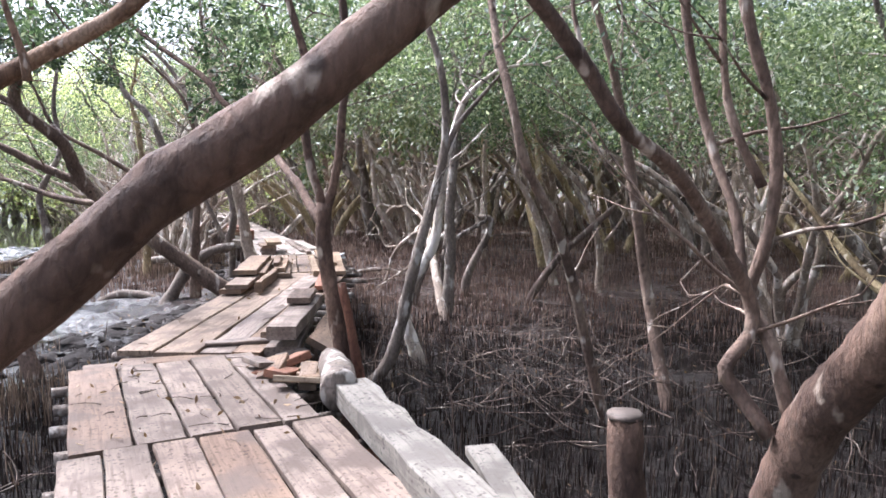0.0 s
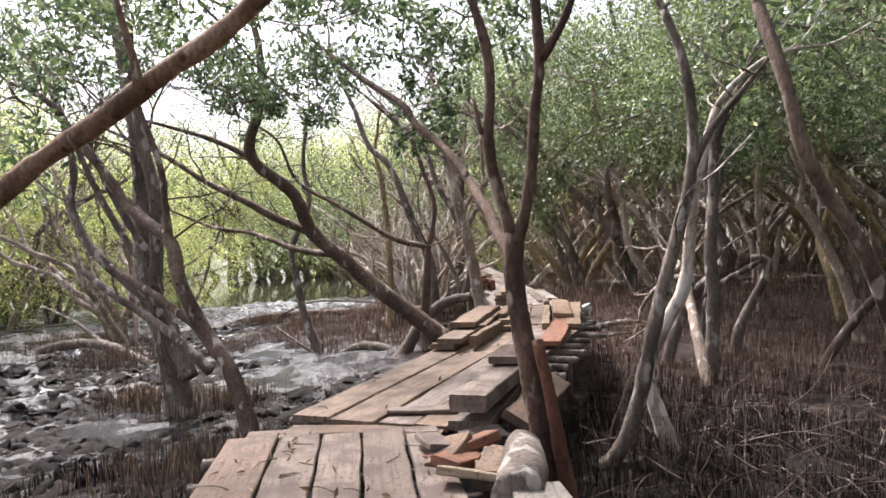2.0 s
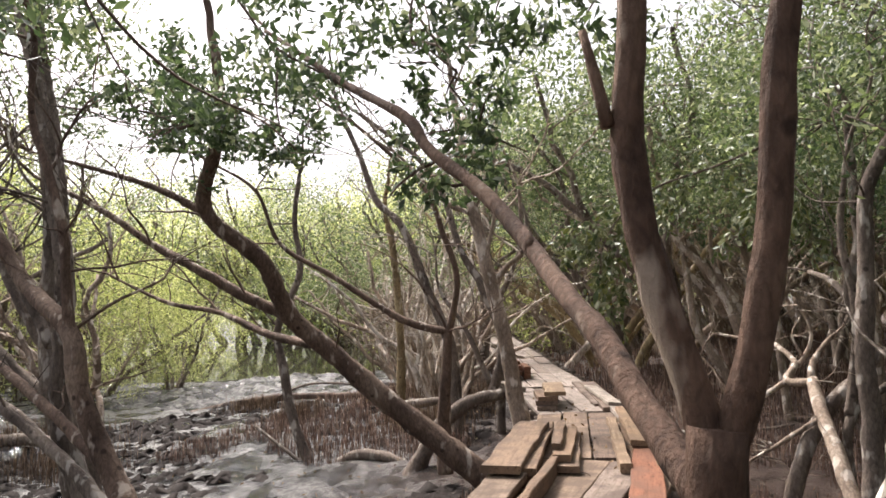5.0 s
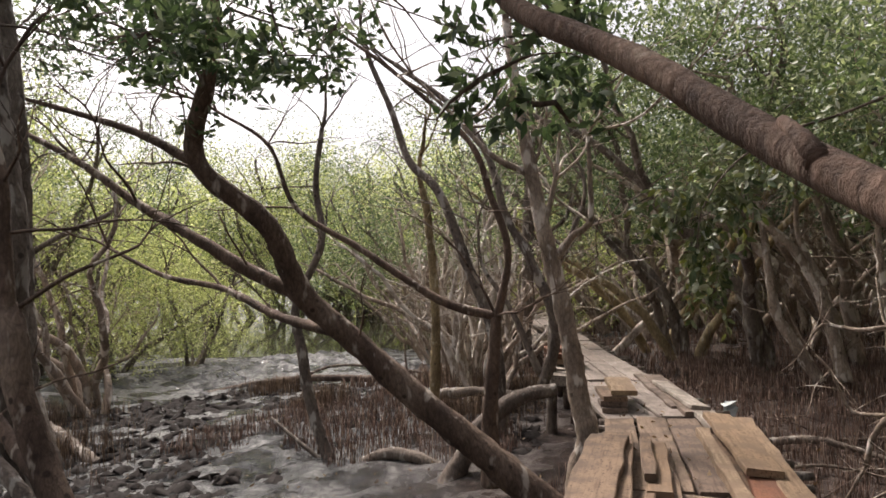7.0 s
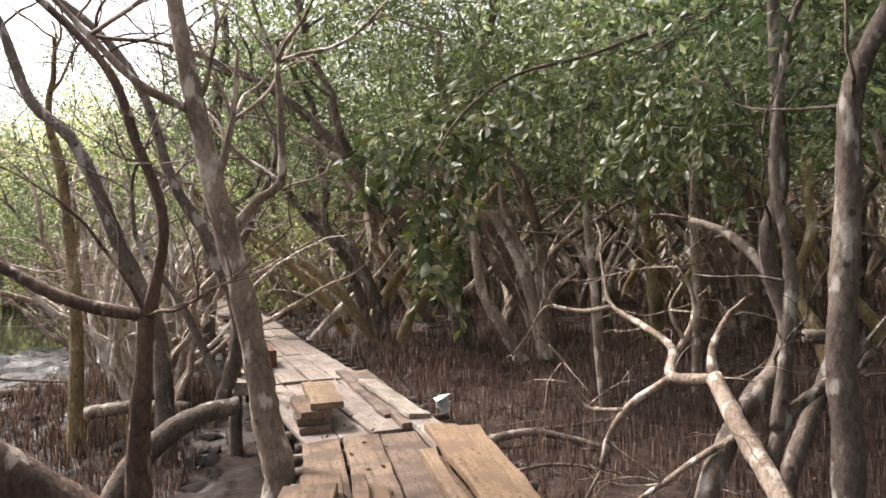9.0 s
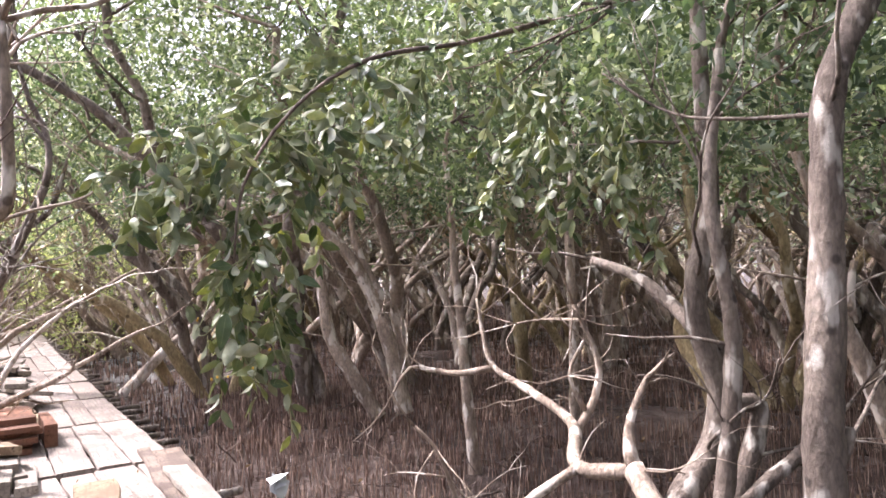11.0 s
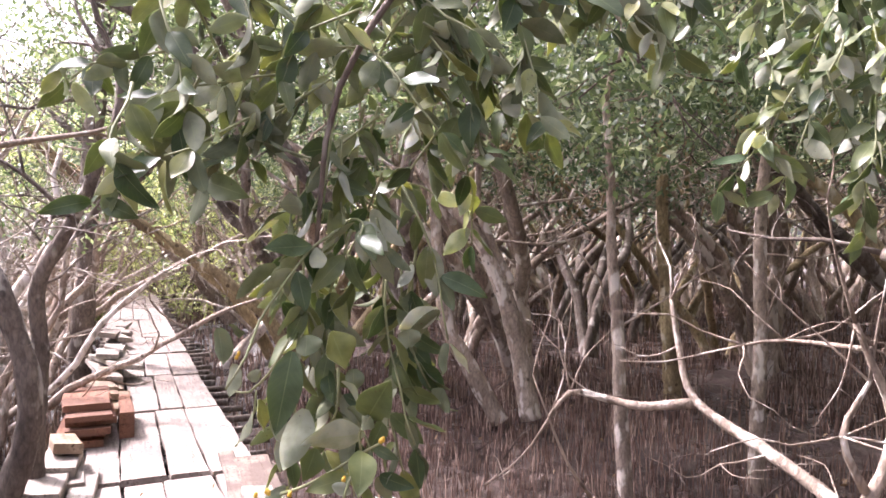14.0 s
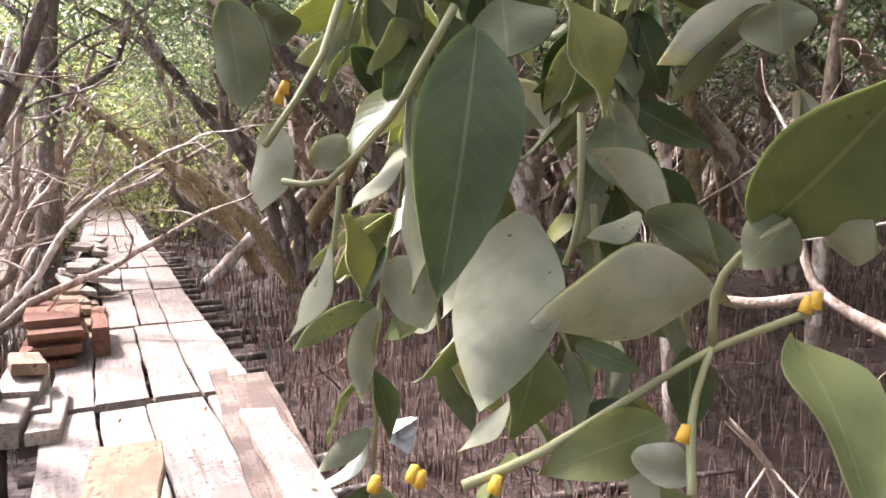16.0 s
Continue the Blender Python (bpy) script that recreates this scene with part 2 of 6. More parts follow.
def spikes_material(name, stops):
    m, bsdf, add, link = shader(name)
    geo = add("ShaderNodeNewGeometry")
    tone = ramp(add, stops)
    link(geo.outputs["Random Per Island"], tone.inputs[0])
    link(tone.outputs[0], bsdf.inputs["Base Color"])
    bsdf.inputs["Roughness"].default_value = 0.9
    bsdf.inputs["Specular IOR Level"].default_value = 0.12
    return m


# brown roots in two copies: near ones darkened for shade, inland ones lightened as lit
SPIKE_SHADED = spikes_material("pencil_root_shaded", [(0.0, (0.00707, 0.00435, 0.00381)), (0.5, (0.0152, 0.00976, 0.00816)), (0.85, (0.0326, 0.0223, 0.0174)), (1.0, (0.0976, 0.0734, 0.0544))])
SPIKE_RED_LIT = spikes_material("reddish_pencil_root_lit", [(0.0, (0.0562, 0.035, 0.0275)), (0.5, (0.144, 0.0938, 0.0725)), (0.85, (0.25, 0.173, 0.135)), (1.0, (0.4, 0.306, 0.244))])
SPIKE_STRAW = spikes_material("straw_pencil_root", [(0.0, (0.05, 0.033, 0.023)), (0.5, (0.12, 0.082, 0.056)), (1.0, (0.26, 0.19, 0.13))])


def mud_material():
    m, bsdf, add, link = shader("wet_mud")
    co = add("ShaderNodeTexCoord")
    wet = add("ShaderNodeTexNoise", Scale=1.5, Detail=6.0)
    lump = add("ShaderNodeTexNoise", Scale=7.0, Detail=8.0, Roughness=0.7)
    grit = add("ShaderNodeTexNoise", Scale=60.0, Detail=4.0)
    for n in (wet, lump, grit):
        link(co.outputs["Object"], n.inputs["Vector"])
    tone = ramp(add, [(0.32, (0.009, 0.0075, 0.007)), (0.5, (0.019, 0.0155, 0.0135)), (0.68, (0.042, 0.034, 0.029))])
    link(lump.outputs[0], tone.inputs[0])
    # the open flat towards the channel is silted and paler than the root-filled mud
    sep = add("ShaderNodeSeparateXYZ")
    link(co.outputs["Object"], sep.inputs[0])
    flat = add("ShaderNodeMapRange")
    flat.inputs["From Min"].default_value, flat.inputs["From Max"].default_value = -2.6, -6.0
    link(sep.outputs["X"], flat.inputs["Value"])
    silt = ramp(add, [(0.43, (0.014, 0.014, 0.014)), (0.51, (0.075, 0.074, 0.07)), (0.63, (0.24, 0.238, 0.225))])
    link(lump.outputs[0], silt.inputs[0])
    # wet dark hollows on the flat; browner and much lighter mud inland
    hollow = ramp(add, [(0.45, (0.16, 0.165, 0.175)), (0.55, (1, 1, 1))])
    link(wet.outputs[0], hollow.inputs[0])
    pale = mixed(add, link, 1.0, silt.outputs[0], hollow.outputs[0], "MULTIPLY")
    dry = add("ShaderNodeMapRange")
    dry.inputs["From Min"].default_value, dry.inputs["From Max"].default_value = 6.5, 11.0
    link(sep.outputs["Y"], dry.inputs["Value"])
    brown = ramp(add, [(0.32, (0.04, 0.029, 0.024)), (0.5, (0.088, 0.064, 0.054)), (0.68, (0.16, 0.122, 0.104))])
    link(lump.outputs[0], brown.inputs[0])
    root_mud = mixed(add, link, dry.outputs[0], tone.outputs[0], brown.outputs[0])
    c = mixed(add, link, flat.outputs[0], root_mud, pale)
    link(c, bsdf.inputs["Base Color"])
    gloss = ramp(add, [(0.42, (0.13, 0.13, 0.13)), (0.58, (0.5, 0.5, 0.5))])
    link(wet.outputs[0], gloss.inputs[0])
    link(gloss.outputs[0], bsdf.inputs["Roughness"])
    both = add("ShaderNodeMath")
    link(lump.outputs[0], both.inputs[0])
    link(grit.outputs[0], both.inputs[1])
    bump = add("ShaderNodeBump", Strength=0.9, Distance=0.05)
    link(both.outputs[0], bump.inputs["Height"])
    shine = add("ShaderNodeMath")
    shine.operation = "MULTIPLY_ADD"
    shine.inputs[1].default_value, shine.inputs[2].default_value = 0.42, 0.1
    link(flat.outputs[0], shine.inputs[0])
    link(shine.outputs[0], bsdf.inputs["Specular IOR Level"])
    link(bump.outputs[0], bsdf.inputs["Normal"])
    return m


MUD = mud_material()
CLOD = plain("black_wet_mud", (0.024, 0.02, 0.018), 0.92, 0.5, 30.0)
CLOD.node_tree.nodes["Principled BSDF"].inputs["Specular IOR Level"].default_value = 0.12
WATER, water_bsdf, water_add, water_link = shader("still_brown_water")
water_bsdf.inputs["Base Color"].default_value = (0.06, 0.065, 0.04, 1)
water_bsdf.inputs["Roughness"].default_value = 0.04
water_noise = water_add("ShaderNodeTexNoise", Scale=1.2, Detail=2.0)
water_bump = water_add("ShaderNodeBump", Strength=0.06, Distance=0.05)
water_link(water_noise.outputs[0], water_bump.inputs["Height"])
water_link(water_bump.outputs[0], water_bsdf.inputs["Normal"])


# ---- mesh tools ----
def mesh_of(name, verts, faces, material, smooth=True):
    """A mesh from arrays: faces is one array of triangles or quads, or a list of such arrays."""
    me = bpy.data.meshes.new(name)
    verts = np.asarray(verts, dtype=np.float32)
    groups = faces if isinstance(faces, list) else [faces]
    groups = [np.asarray(f, dtype=np.int32) for f in groups if len(f)]
    loops = np.concatenate([f.ravel() for f in groups])
    totals = np.concatenate([np.full(len(f), f.shape[1], dtype=np.int32) for f in groups])
    me.vertices.add(len(verts))
    me.vertices.foreach_set("co", verts.ravel())
    me.loops.add(len(loops))
    me.loops.foreach_set("vertex_index", loops)
    me.polygons.add(len(totals))
    me.polygons.foreach_set("loop_start", np.concatenate([[0], np.cumsum(totals)[:-1]]).astype(np.int32))
    me.update(calc_edges=True)
    me.polygons.foreach_set("use_smooth", np.full(len(totals), smooth, dtype=bool))
    me.materials.append(material)
    return me


def piece(name, verts, faces, material, parent=None, label="", smooth=True):
    ob = new(name, mesh_of(name, verts, faces, material, smooth))
    if parent:
        ob.parent = parent
    if label:
        tagged(ob, label)
    return ob


def joined(chunks):
    """Several (verts, faces) into one pair of arrays."""
    vs, fs, at = [], [], 0
    for v, f in chunks:
        vs.append(v)
        fs.append(f + at)
        at += len(v)
    return np.concatenate(vs), np.concatenate(fs)


def lattice(ix, iy, seed):
    h = (ix * 374761393 + iy * 668265263 + seed * 982451653) & 0x7FFFFFFF
    h = ((h ^ (h >> 13)) * 1274126177) & 0x7FFFFFFF
    return ((h ^ (h >> 16)) & 0xFFFF) / 65535.0


def value_noise(x, y, seed=0):
    """Smooth noise from 0 to 1 over arrays."""
    ix, iy = np.floor(x).astype(np.int64), np.floor(y).astype(np.int64)
    u, v = x - ix, y - iy
    u, v = u * u * (3 - 2 * u), v * v * (3 - 2 * v)
    a, b = lattice(ix, iy, seed), lattice(ix + 1, iy, seed)
    c, d = lattice(ix, iy + 1, seed), lattice(ix + 1, iy + 1, seed)
    return (a * (1 - u) + b * u) * (1 - v) + (c * (1 - u) + d * u) * v


def smooth_path(points, step=0.1):
    """A Catmull-Rom curve through the points, evenly cut."""
    p = np.asarray(points, dtype=float)
    p = np.vstack([2 * p[0] - p[1], p, 2 * p[-1] - p[-2]])
    out = []
    for i in range(1, len(p) - 2):
        n = max(2, int(np.linalg.norm(p[i + 1] - p[i]) / step))
        for s in np.arange(n) / n:
            a, b, c, d = p[i - 1:i + 3]
            out.append(0.5 * (2 * b + (c - a) * s + (2 * a - 5 * b + 4 * c - d) * s * s + (3 * b - a - 3 * c + d) * s ** 3))
    out.append(p[-2])
    return np.array(out)


def tube(points, r0, r1, sides=8, step=0.1, rough=0.12, rng=None, wander=0.0):
    """A tapered, slightly knotty round limb through the points, closed at both ends."""
    rng = rng or random.Random(1)
    c = smooth_path(points, step)
    n = len(c)
    if wander:
        w = np.cumsum(np.array([[rng.uniform(-1, 1) for _ in range(3)] for _ in range(n)]), axis=0)
        w -= np.linspace(0, 1, n)[:, None] * w[-1]
        c = c + w * wander * step
    tang = np.gradient(c, axis=0)
    tang /= np.linalg.norm(tang, axis=1)[:, None] + 1e-9
    side = np.cross(tang[0], (0.3, 0.2, 1.0))
    side /= np.linalg.norm(side) + 1e-9
    rings = []
    ang = np.arange(sides) * 2 * math.pi / sides
    lump = np.array([rng.uniform(-1, 1) for _ in range(n)])
    lump = np.convolve(lump, (0.25, 0.5, 0.25), "same")
    for i in range(n):
        side = side - tang[i] * np.dot(side, tang[i])
        side /= np.linalg.norm(side) + 1e-9
        up = np.cross(tang[i], side)
        s = i / max(1, n - 1)
        r = (r0 + (r1 - r0) * s) * (1 + rough * lump[i])
        wob = np.array([1 + rough * 0.8 * rng.uniform(-1, 1) for _ in range(sides)])
        rings.append(c[i] + (np.cos(ang) * wob * r)[:, None] * side + (np.sin(ang) * wob * r)[:, None] * up)
    v = np.concatenate(rings + [c[:1], c[-1:]])
    i, k = np.meshgrid(np.arange(n - 1), np.arange(sides), indexing="ij")
    a, b = i * sides + k, i * sides + (k + 1) % sides
    q = np.stack([a, b, b + sides, a + sides], axis=-1).reshape(-1, 4)
    k = np.arange(sides)
    lo, hi = n * sides, n * sides + 1
    caps = np.concatenate([np.stack([k * 0 + lo, (k + 1) % sides, k, k], -1), np.stack([k * 0 + hi, (n - 1) * sides + k, (n - 1) * sides + (k + 1) % sides, (n - 1) * sides + (k + 1) % sides], -1)])
    return v, q, caps[:, :3]


def limb(name, parent, points, r0, r1, material, rng, label="", **more):
    v, q, c = tube(points, r0, r1, rng=rng, **more)
    return piece(name, v, [q, c], material, parent, label)


def twigs(start, way, length, radius, rng, depth=2, bend=0.35, droop=0.0, out=None):
    """Crooked bare twigs that fork: a list of (points, r0, r1)."""
    out = [] if out is None else out
    p, d = Vector(start), Vector(way).normalized()
    n = max(3, int(length / 0.16))
    pts = [tuple(p)]
    for i in range(n):
        d = (d + Vector((rng.uniform(-bend, bend), rng.uniform(-bend, bend), rng.uniform(-bend, bend) * 0.8 - droop))).normalized()
        p = p + d * (length / n)
        pts.append(tuple(p))
        if depth and i and rng.random() < 0.55:
            side = (d + Vector((rng.uniform(-1, 1), rng.uniform(-1, 1), rng.uniform(-0.5, 0.9)))).normalized()
            twigs(p, side, length * rng.uniform(0.35, 0.65), radius * (1 - 0.6 * i / n) * 0.6, rng, depth - 1, bend, droop, out)
    out.append((pts, radius, radius * 0.35))
    return out


def twig_mesh(name, parent, runs, material, sides=4, step=0.14, label=""):
    quads, caps, vs, at = [], [], [], 0
    rng = random.Random(len(runs))
    for pts, r0, r1 in runs:
        v, q, c = tube(pts, r0, r1, sides, step, 0.1, rng)
        vs.append(v)
        quads.append(q + at)
        caps.append(c + at)
        at += len(v)
    return tagged(piece(name, np.concatenate(vs), [np.concatenate(quads), np.concatenate(caps)], material, parent, label), kind="stuff")


def leaf_cloud(centres, sizes, seed, droop=0.4, slim=0.42):
    """Folded diamond leaves, one at each centre, turned at random: arrays of verts and quads."""
    rs = np.random.RandomState(seed)
    n = len(centres)
    d = rs.normal(size=(n, 3))
    d[:, 2] -= droop
    d /= np.linalg.norm(d, axis=1)[:, None]
    s = np.cross(d, rs.normal(size=(n, 3)))
    s /= np.linalg.norm(s, axis=1)[:, None]
    u = np.cross(d, s)
    L = np.asarray(sizes)[:, None] * rs.uniform(0.75, 1.25, (n, 1))
    W = L * slim * 0.5
    c = np.asarray(centres)
    v = np.stack([c - d * L / 2, c + s * W - u * W * 0.35, c + d * L / 2 - u * L * 0.08, c - s * W - u * W * 0.35, c], axis=1)
    base = np.arange(n)[:, None] * 5
    f = np.concatenate([base + [0, 1, 4], base + [1, 2, 4], base + [2, 3, 4], base + [3, 0, 4]])
    return v.reshape(-1, 3), f


def clump_points(centre, radii, count, rs, sprigs=10):
    """Leaf places gathered in sprigs inside an ellipsoid, so that gaps stay between them."""
    c, r = np.asarray(centre), np.asarray(radii)
    a = rs.normal(size=(sprigs, 3))
    a = a / np.linalg.norm(a, axis=1)[:, None] * rs.uniform(0.35, 1.0, (sprigs, 1)) ** 0.6
    pick = rs.randint(0, sprigs, count)
    return c + (a[pick] + rs.normal(size=(count, 3)) * 0.16) * r


# ---- ground ----
def ease(a, b, v):
    s = np.clip((v - a) / (b - a), 0, 1)
    return s * s * (3 - 2 * s)


POOL = (-23.5, 28.5)


def deck_rise(y):
    """The walk climbs a little over its first straight and stays level after it."""
    return 0.1 * np.clip((np.asarray(y, dtype=float) - 3.68) / 4.04, 0, 1)


def ground_height(x, y):
    """The mud: lower by the start, rising a little inland, open and lumpy on the channel side."""
    x, y = np.asarray(x, dtype=float), np.asarray(y, dtype=float)
    open_flat = ease(-2.5, -6.0, x)
    z = -0.78 + 0.42 * ease(7.5, 14.5, y) + deck_rise(y) * (1 - open_flat)
    z = z - open_flat * (0.06 + 0.4 * ease(9.0, 15.0, y) * ease(-6.0, -11.0, x) + 0.08)
    clods = value_noise(x * 3.1, y * 3.1, 3) * 0.6 + value_noise(x * 7.3, y * 7.3, 4) * 0.4
    patch = ease(0.42, 0.62, value_noise(x * 0.55 + 4.2, y * 0.55, 5))
    z = z + (clods - 0.5) * (0.07 + 0.3 * open_flat * patch)
    z = z + (value_noise(x * 0.35, y * 0.35, 6) - 0.5) * 0.12
    far = ease(45, 120, np.hypot(x, y))
    z = z * (1 - far) - 0.3 * far
    pool = np.hypot((x - POOL[0]) / 11.0, (y - POOL[1]) / 9.0)
    return z - 0.55 * ease(1.25, 0.75, pool) * (1 - far)


def axis_lines(lo, hi, step, reach):
    mid = np.arange(lo, hi + step / 2, step)
    grow = [step]
    while sum(grow) < reach:
        grow.append(grow[-1] * 1.22)
    g = np.cumsum(grow)
    return np.concatenate([lo - g[::-1], mid, hi + g])


gx, gy = axis_lines(-15, 7, 0.11, 1800), axis_lines(-4, 21, 0.11, 1800)
GX, GY = np.meshgrid(gx, gy, indexing="ij")
gv = np.stack([GX, GY, ground_height(GX, GY)], -1).reshape(-1, 3)
gi, gk = np.meshgrid(np.arange(len(gx) - 1), np.arange(len(gy) - 1), indexing="ij")
ga = gi * len(gy) + gk
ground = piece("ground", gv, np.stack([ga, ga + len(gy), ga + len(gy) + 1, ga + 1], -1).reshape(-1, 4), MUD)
tagged(ground, "dark wet tidal mud with clods and silted puddles", "mud", kind="structure")

ring = np.linspace(0, 2 * math.pi, 49)[:-1]
wv = np.stack([POOL[0] + 13 * np.cos(ring), POOL[1] + 11 * np.sin(ring), 0 * ring - 0.93], -1)
water = piece("water", wv, np.arange(48)[None, :], WATER, smooth=False)
tagged(water, "still greenish tidal pool that mirrors the trees", "water", kind="structure")

# ---- trees whose limbs were fitted one by one ----
BOUGHS = {}
BOUGHS["leaning_over"] = [
    (0.052, 0.045, [(-0, -0.66, 0.79), (0.08, -0.63, 0.87), (0.21, -0.59, 1), (0.29, -0.56, 1.08), (0.4, -0.53, 1.18), (0.53, -0.49, 1.3), (0.68, -0.45, 1.4), (0.82, -0.41, 1.52), (0.93, -0.37, 1.62), (1.06, -0.33, 1.73), (1.25, -0.29, 1.9)]),
]
BOUGHS["upper_left"] = [
    (0.065, 0.045, [(-3.48, 2, 0.83), (-2.56, 2.15, 1.35), (-2.15, 2.25, 1.62), (-1.83, 2.3, 1.77), (-1.51, 2.4, 1.98), (-1.22, 2.5, 2.16), (-1.02, 2.5, 2.27), (-0.8, 2.6, 2.49)]),
    (0.025, 0.012, [(-1.37, 2.13, 1.83), (-1.39, 2.13, 1.97), (-1.44, 2.13, 2.12), (-1.49, 2.13, 2.29)]),
]
BOUGHS["forked"] = [
    (0.058, 0.053, [(0.07, 3.32, -0.32), (0.03, 3.36, 0.12), (-0.09, 3.4, 0.83), (-0.09, 3.4, 1.01), (-0.08, 3.4, 1.15)]),
    (0.033, 0.025, [(-0.09, 3.4, 1.1), (-0.12, 3.4, 1.22), (-0.18, 3.4, 1.43), (-0.21, 3.4, 1.67), (-0.19, 3.4, 1.9), (-0.2, 3.4, 2.14), (-0.27, 3.4, 2.4), (-0.37, 3.42, 2.75)]),
    (0.032, 0.026, [(-0.07, 3.4, 1.1), (-0.03, 3.4, 1.22), (0.02, 3.4, 1.46), (0.05, 3.4, 1.75), (0.09, 3.4, 2.04), (0.08, 3.4, 2.3), (0.05, 3.42, 2.7)]),
    (0.026, 0.02, [(0.09, 3.4, 2.04), (0.16, 3.4, 2.13), (0.24, 3.4, 2.26), (0.39, 3.4, 2.61)]),
    (0.014, 0.008, [(-0.24, 3.38, 1.69), (-0.26, 3.38, 1.79), (-0.28, 3.38, 1.88)]),
]
BOUGHS["arching"] = [
    (0.034, 0.016, [(-0.09, 3.4, 1.01), (-0.17, 3.52, 1.07), (-0.27, 3.67, 1.16), (-0.37, 3.83, 1.27), (-0.53, 4.07, 1.39), (-0.76, 4.41, 1.58), (-1.02, 4.65, 1.81), (-1.34, 4.87, 2.04), (-1.55, 5.02, 2.26), (-2.18, 5.47, 2.64), (-3.06, 6.08, 3.23), (-3.36, 6.25, 3.43)]),
    (0.022, 0.01, [(-0.71, 4.33, 1.54), (-0.76, 4.41, 1.62)]),
]
BOUGHS["left_pair"] = [
    (0.17, 0.06, [(-5.52, 6.5, -0.94), (-5.58, 6.4, 0.03), (-5.84, 6.4, 0.66), (-5.89, 6.4, 1.44), (-5.89, 6.4, 2.23), (-6.02, 6.4, 3.1), (-6.2, 6.4, 4.07), (-6.29, 6.4, 4.98)]),
    (0.075, 0.04, [(-5.77, 6.4, 0.47), (-6.28, 6.2, 0.95), (-6.72, 6.2, 1.36), (-6.9, 6.2, 1.77), (-6.83, 6.2, 2.17), (-6.94, 6.2, 2.72)]),
    (0.05, 0.025, [(-5.92, 6.4, 0.92), (-6.19, 6.3, 1.4), (-6.53, 6.3, 1.88), (-6.89, 6.3, 2.52), (-7.26, 6.3, 3.19), (-7.81, 6.3, 3.84)]),
    (0.1, 0.05, [(-4.95, 6.1, -0.35), (-5.4, 6.1, 0.45), (-5.39, 6.1, 1.1), (-5.37, 6.1, 1.69), (-5.5, 6.1, 2.29), (-5.69, 6.1, 3.17), (-5.93, 6.1, 3.89)]),
    (0.06, 0.04, [(-4.48, 5.9, -0.22), (-5.07, 5.9, 0.21), (-5.79, 5.9, 0.58), (-6.41, 5.9, 0.93)]),
    (0.05, 0.03, [(-5.53, 6.1, 1.1), (-5.82, 6.1, 1.48), (-6.09, 6.1, 1.87), (-6.38, 6.1, 2.38)]),
]
BOUGHS["left_stem"] = [
    (0.085, 0.05, [(-3.61, 5.5, -0.78), (-3.92, 5.6, -0.17), (-4.33, 5.7, 0.22), (-4.66, 5.7, 0.77), (-4.78, 5.7, 1.22), (-5.42, 5.8, 1.6), (-5.9, 5.8, 2.13), (-6.5, 5.8, 2.75)]),
    (0.045, 0.025, [(-4.77, 5.7, 1.17), (-4.83, 5.7, 1.68), (-4.85, 5.7, 1.96), (-5.02, 5.7, 2.44), (-5.23, 5.7, 2.94), (-5.2, 5.7, 3.52)]),
    (0.05, 0.04, [(-4.33, 5.7, 0.22), (-5.08, 5.8, 0.6), (-5.92, 5.9, 0.96)]),
]
BOUGHS["long_lean"] = [
    (0.12, 0.045, [(-2.49, 8.32, -0.34), (-2.98, 8.18, 0.07), (-3.47, 8, 0.49), (-3.86, 7.81, 0.89), (-4.17, 7.53, 1.29), (-4.25, 7.25, 1.78), (-4.53, 6.98, 2.11), (-4.6, 6.88, 2.35), (-4.37, 6.79, 2.74), (-4.22, 6.7, 3.04), (-4.18, 6.6, 3.53)]),
    (0.06, 0.02, [(-4.14, 7.53, 1.26), (-4.59, 7.44, 1.46), (-5.1, 7.35, 1.74), (-5.76, 7.35, 2.05), (-6.36, 7.25, 2.43), (-7.43, 7.25, 2.9)]),
    (0.035, 0.012, [(-4.6, 6.88, 2.23), (-5.13, 6.88, 2.48), (-5.84, 6.88, 2.72), (-6.98, 6.88, 3.06)]),
    (0.05, 0.015, [(-3.94, 7.72, 0.98), (-4.79, 8, 1.08), (-5.63, 8.18, 1.32), (-6.37, 8.18, 1.44), (-7.2, 8.18, 1.74)]),
]
BOUGHS["sweeping"] = [
    (0.08, 0.05, [(-3.41, 9.22, -0), (-3.39, 9.22, 0.36), (-3.37, 9.31, 1.02)]),
    (0.045, 0.015, [(-3.37, 9.31, 1.02), (-3.91, 9.22, 1.18), (-4.7, 9.05, 1.69), (-5.32, 8.87, 2.1), (-5.68, 8.87, 2.77), (-6.22, 8.7, 3.15)]),
    (0.04, 0.015, [(-3.37, 9.31, 0.97), (-3.24, 9.31, 1.6), (-3.4, 9.31, 2.13), (-3.63, 9.31, 2.68), (-4.44, 9.31, 3.45), (-5.13, 9.31, 3.98)]),
]
BOUGHS["v_log"] = [
    (0.12, 0.07, [(-4.21, 9.86, -0.81), (-4.13, 9.96, -0.6), (-3.89, 10.17, -0.15), (-3.59, 10.37, 0.1), (-3.25, 10.58, 0.18)]),
]
BOUGHS["loop_root"] = [
    (0.08, 0.07, [(-5.93, 10.37, -1.16), (-5.6, 10.37, -0.82), (-5.13, 10.37, -0.64), (-4.61, 10.37, -0.72), (-4.27, 10.37, -0.89)]),
]
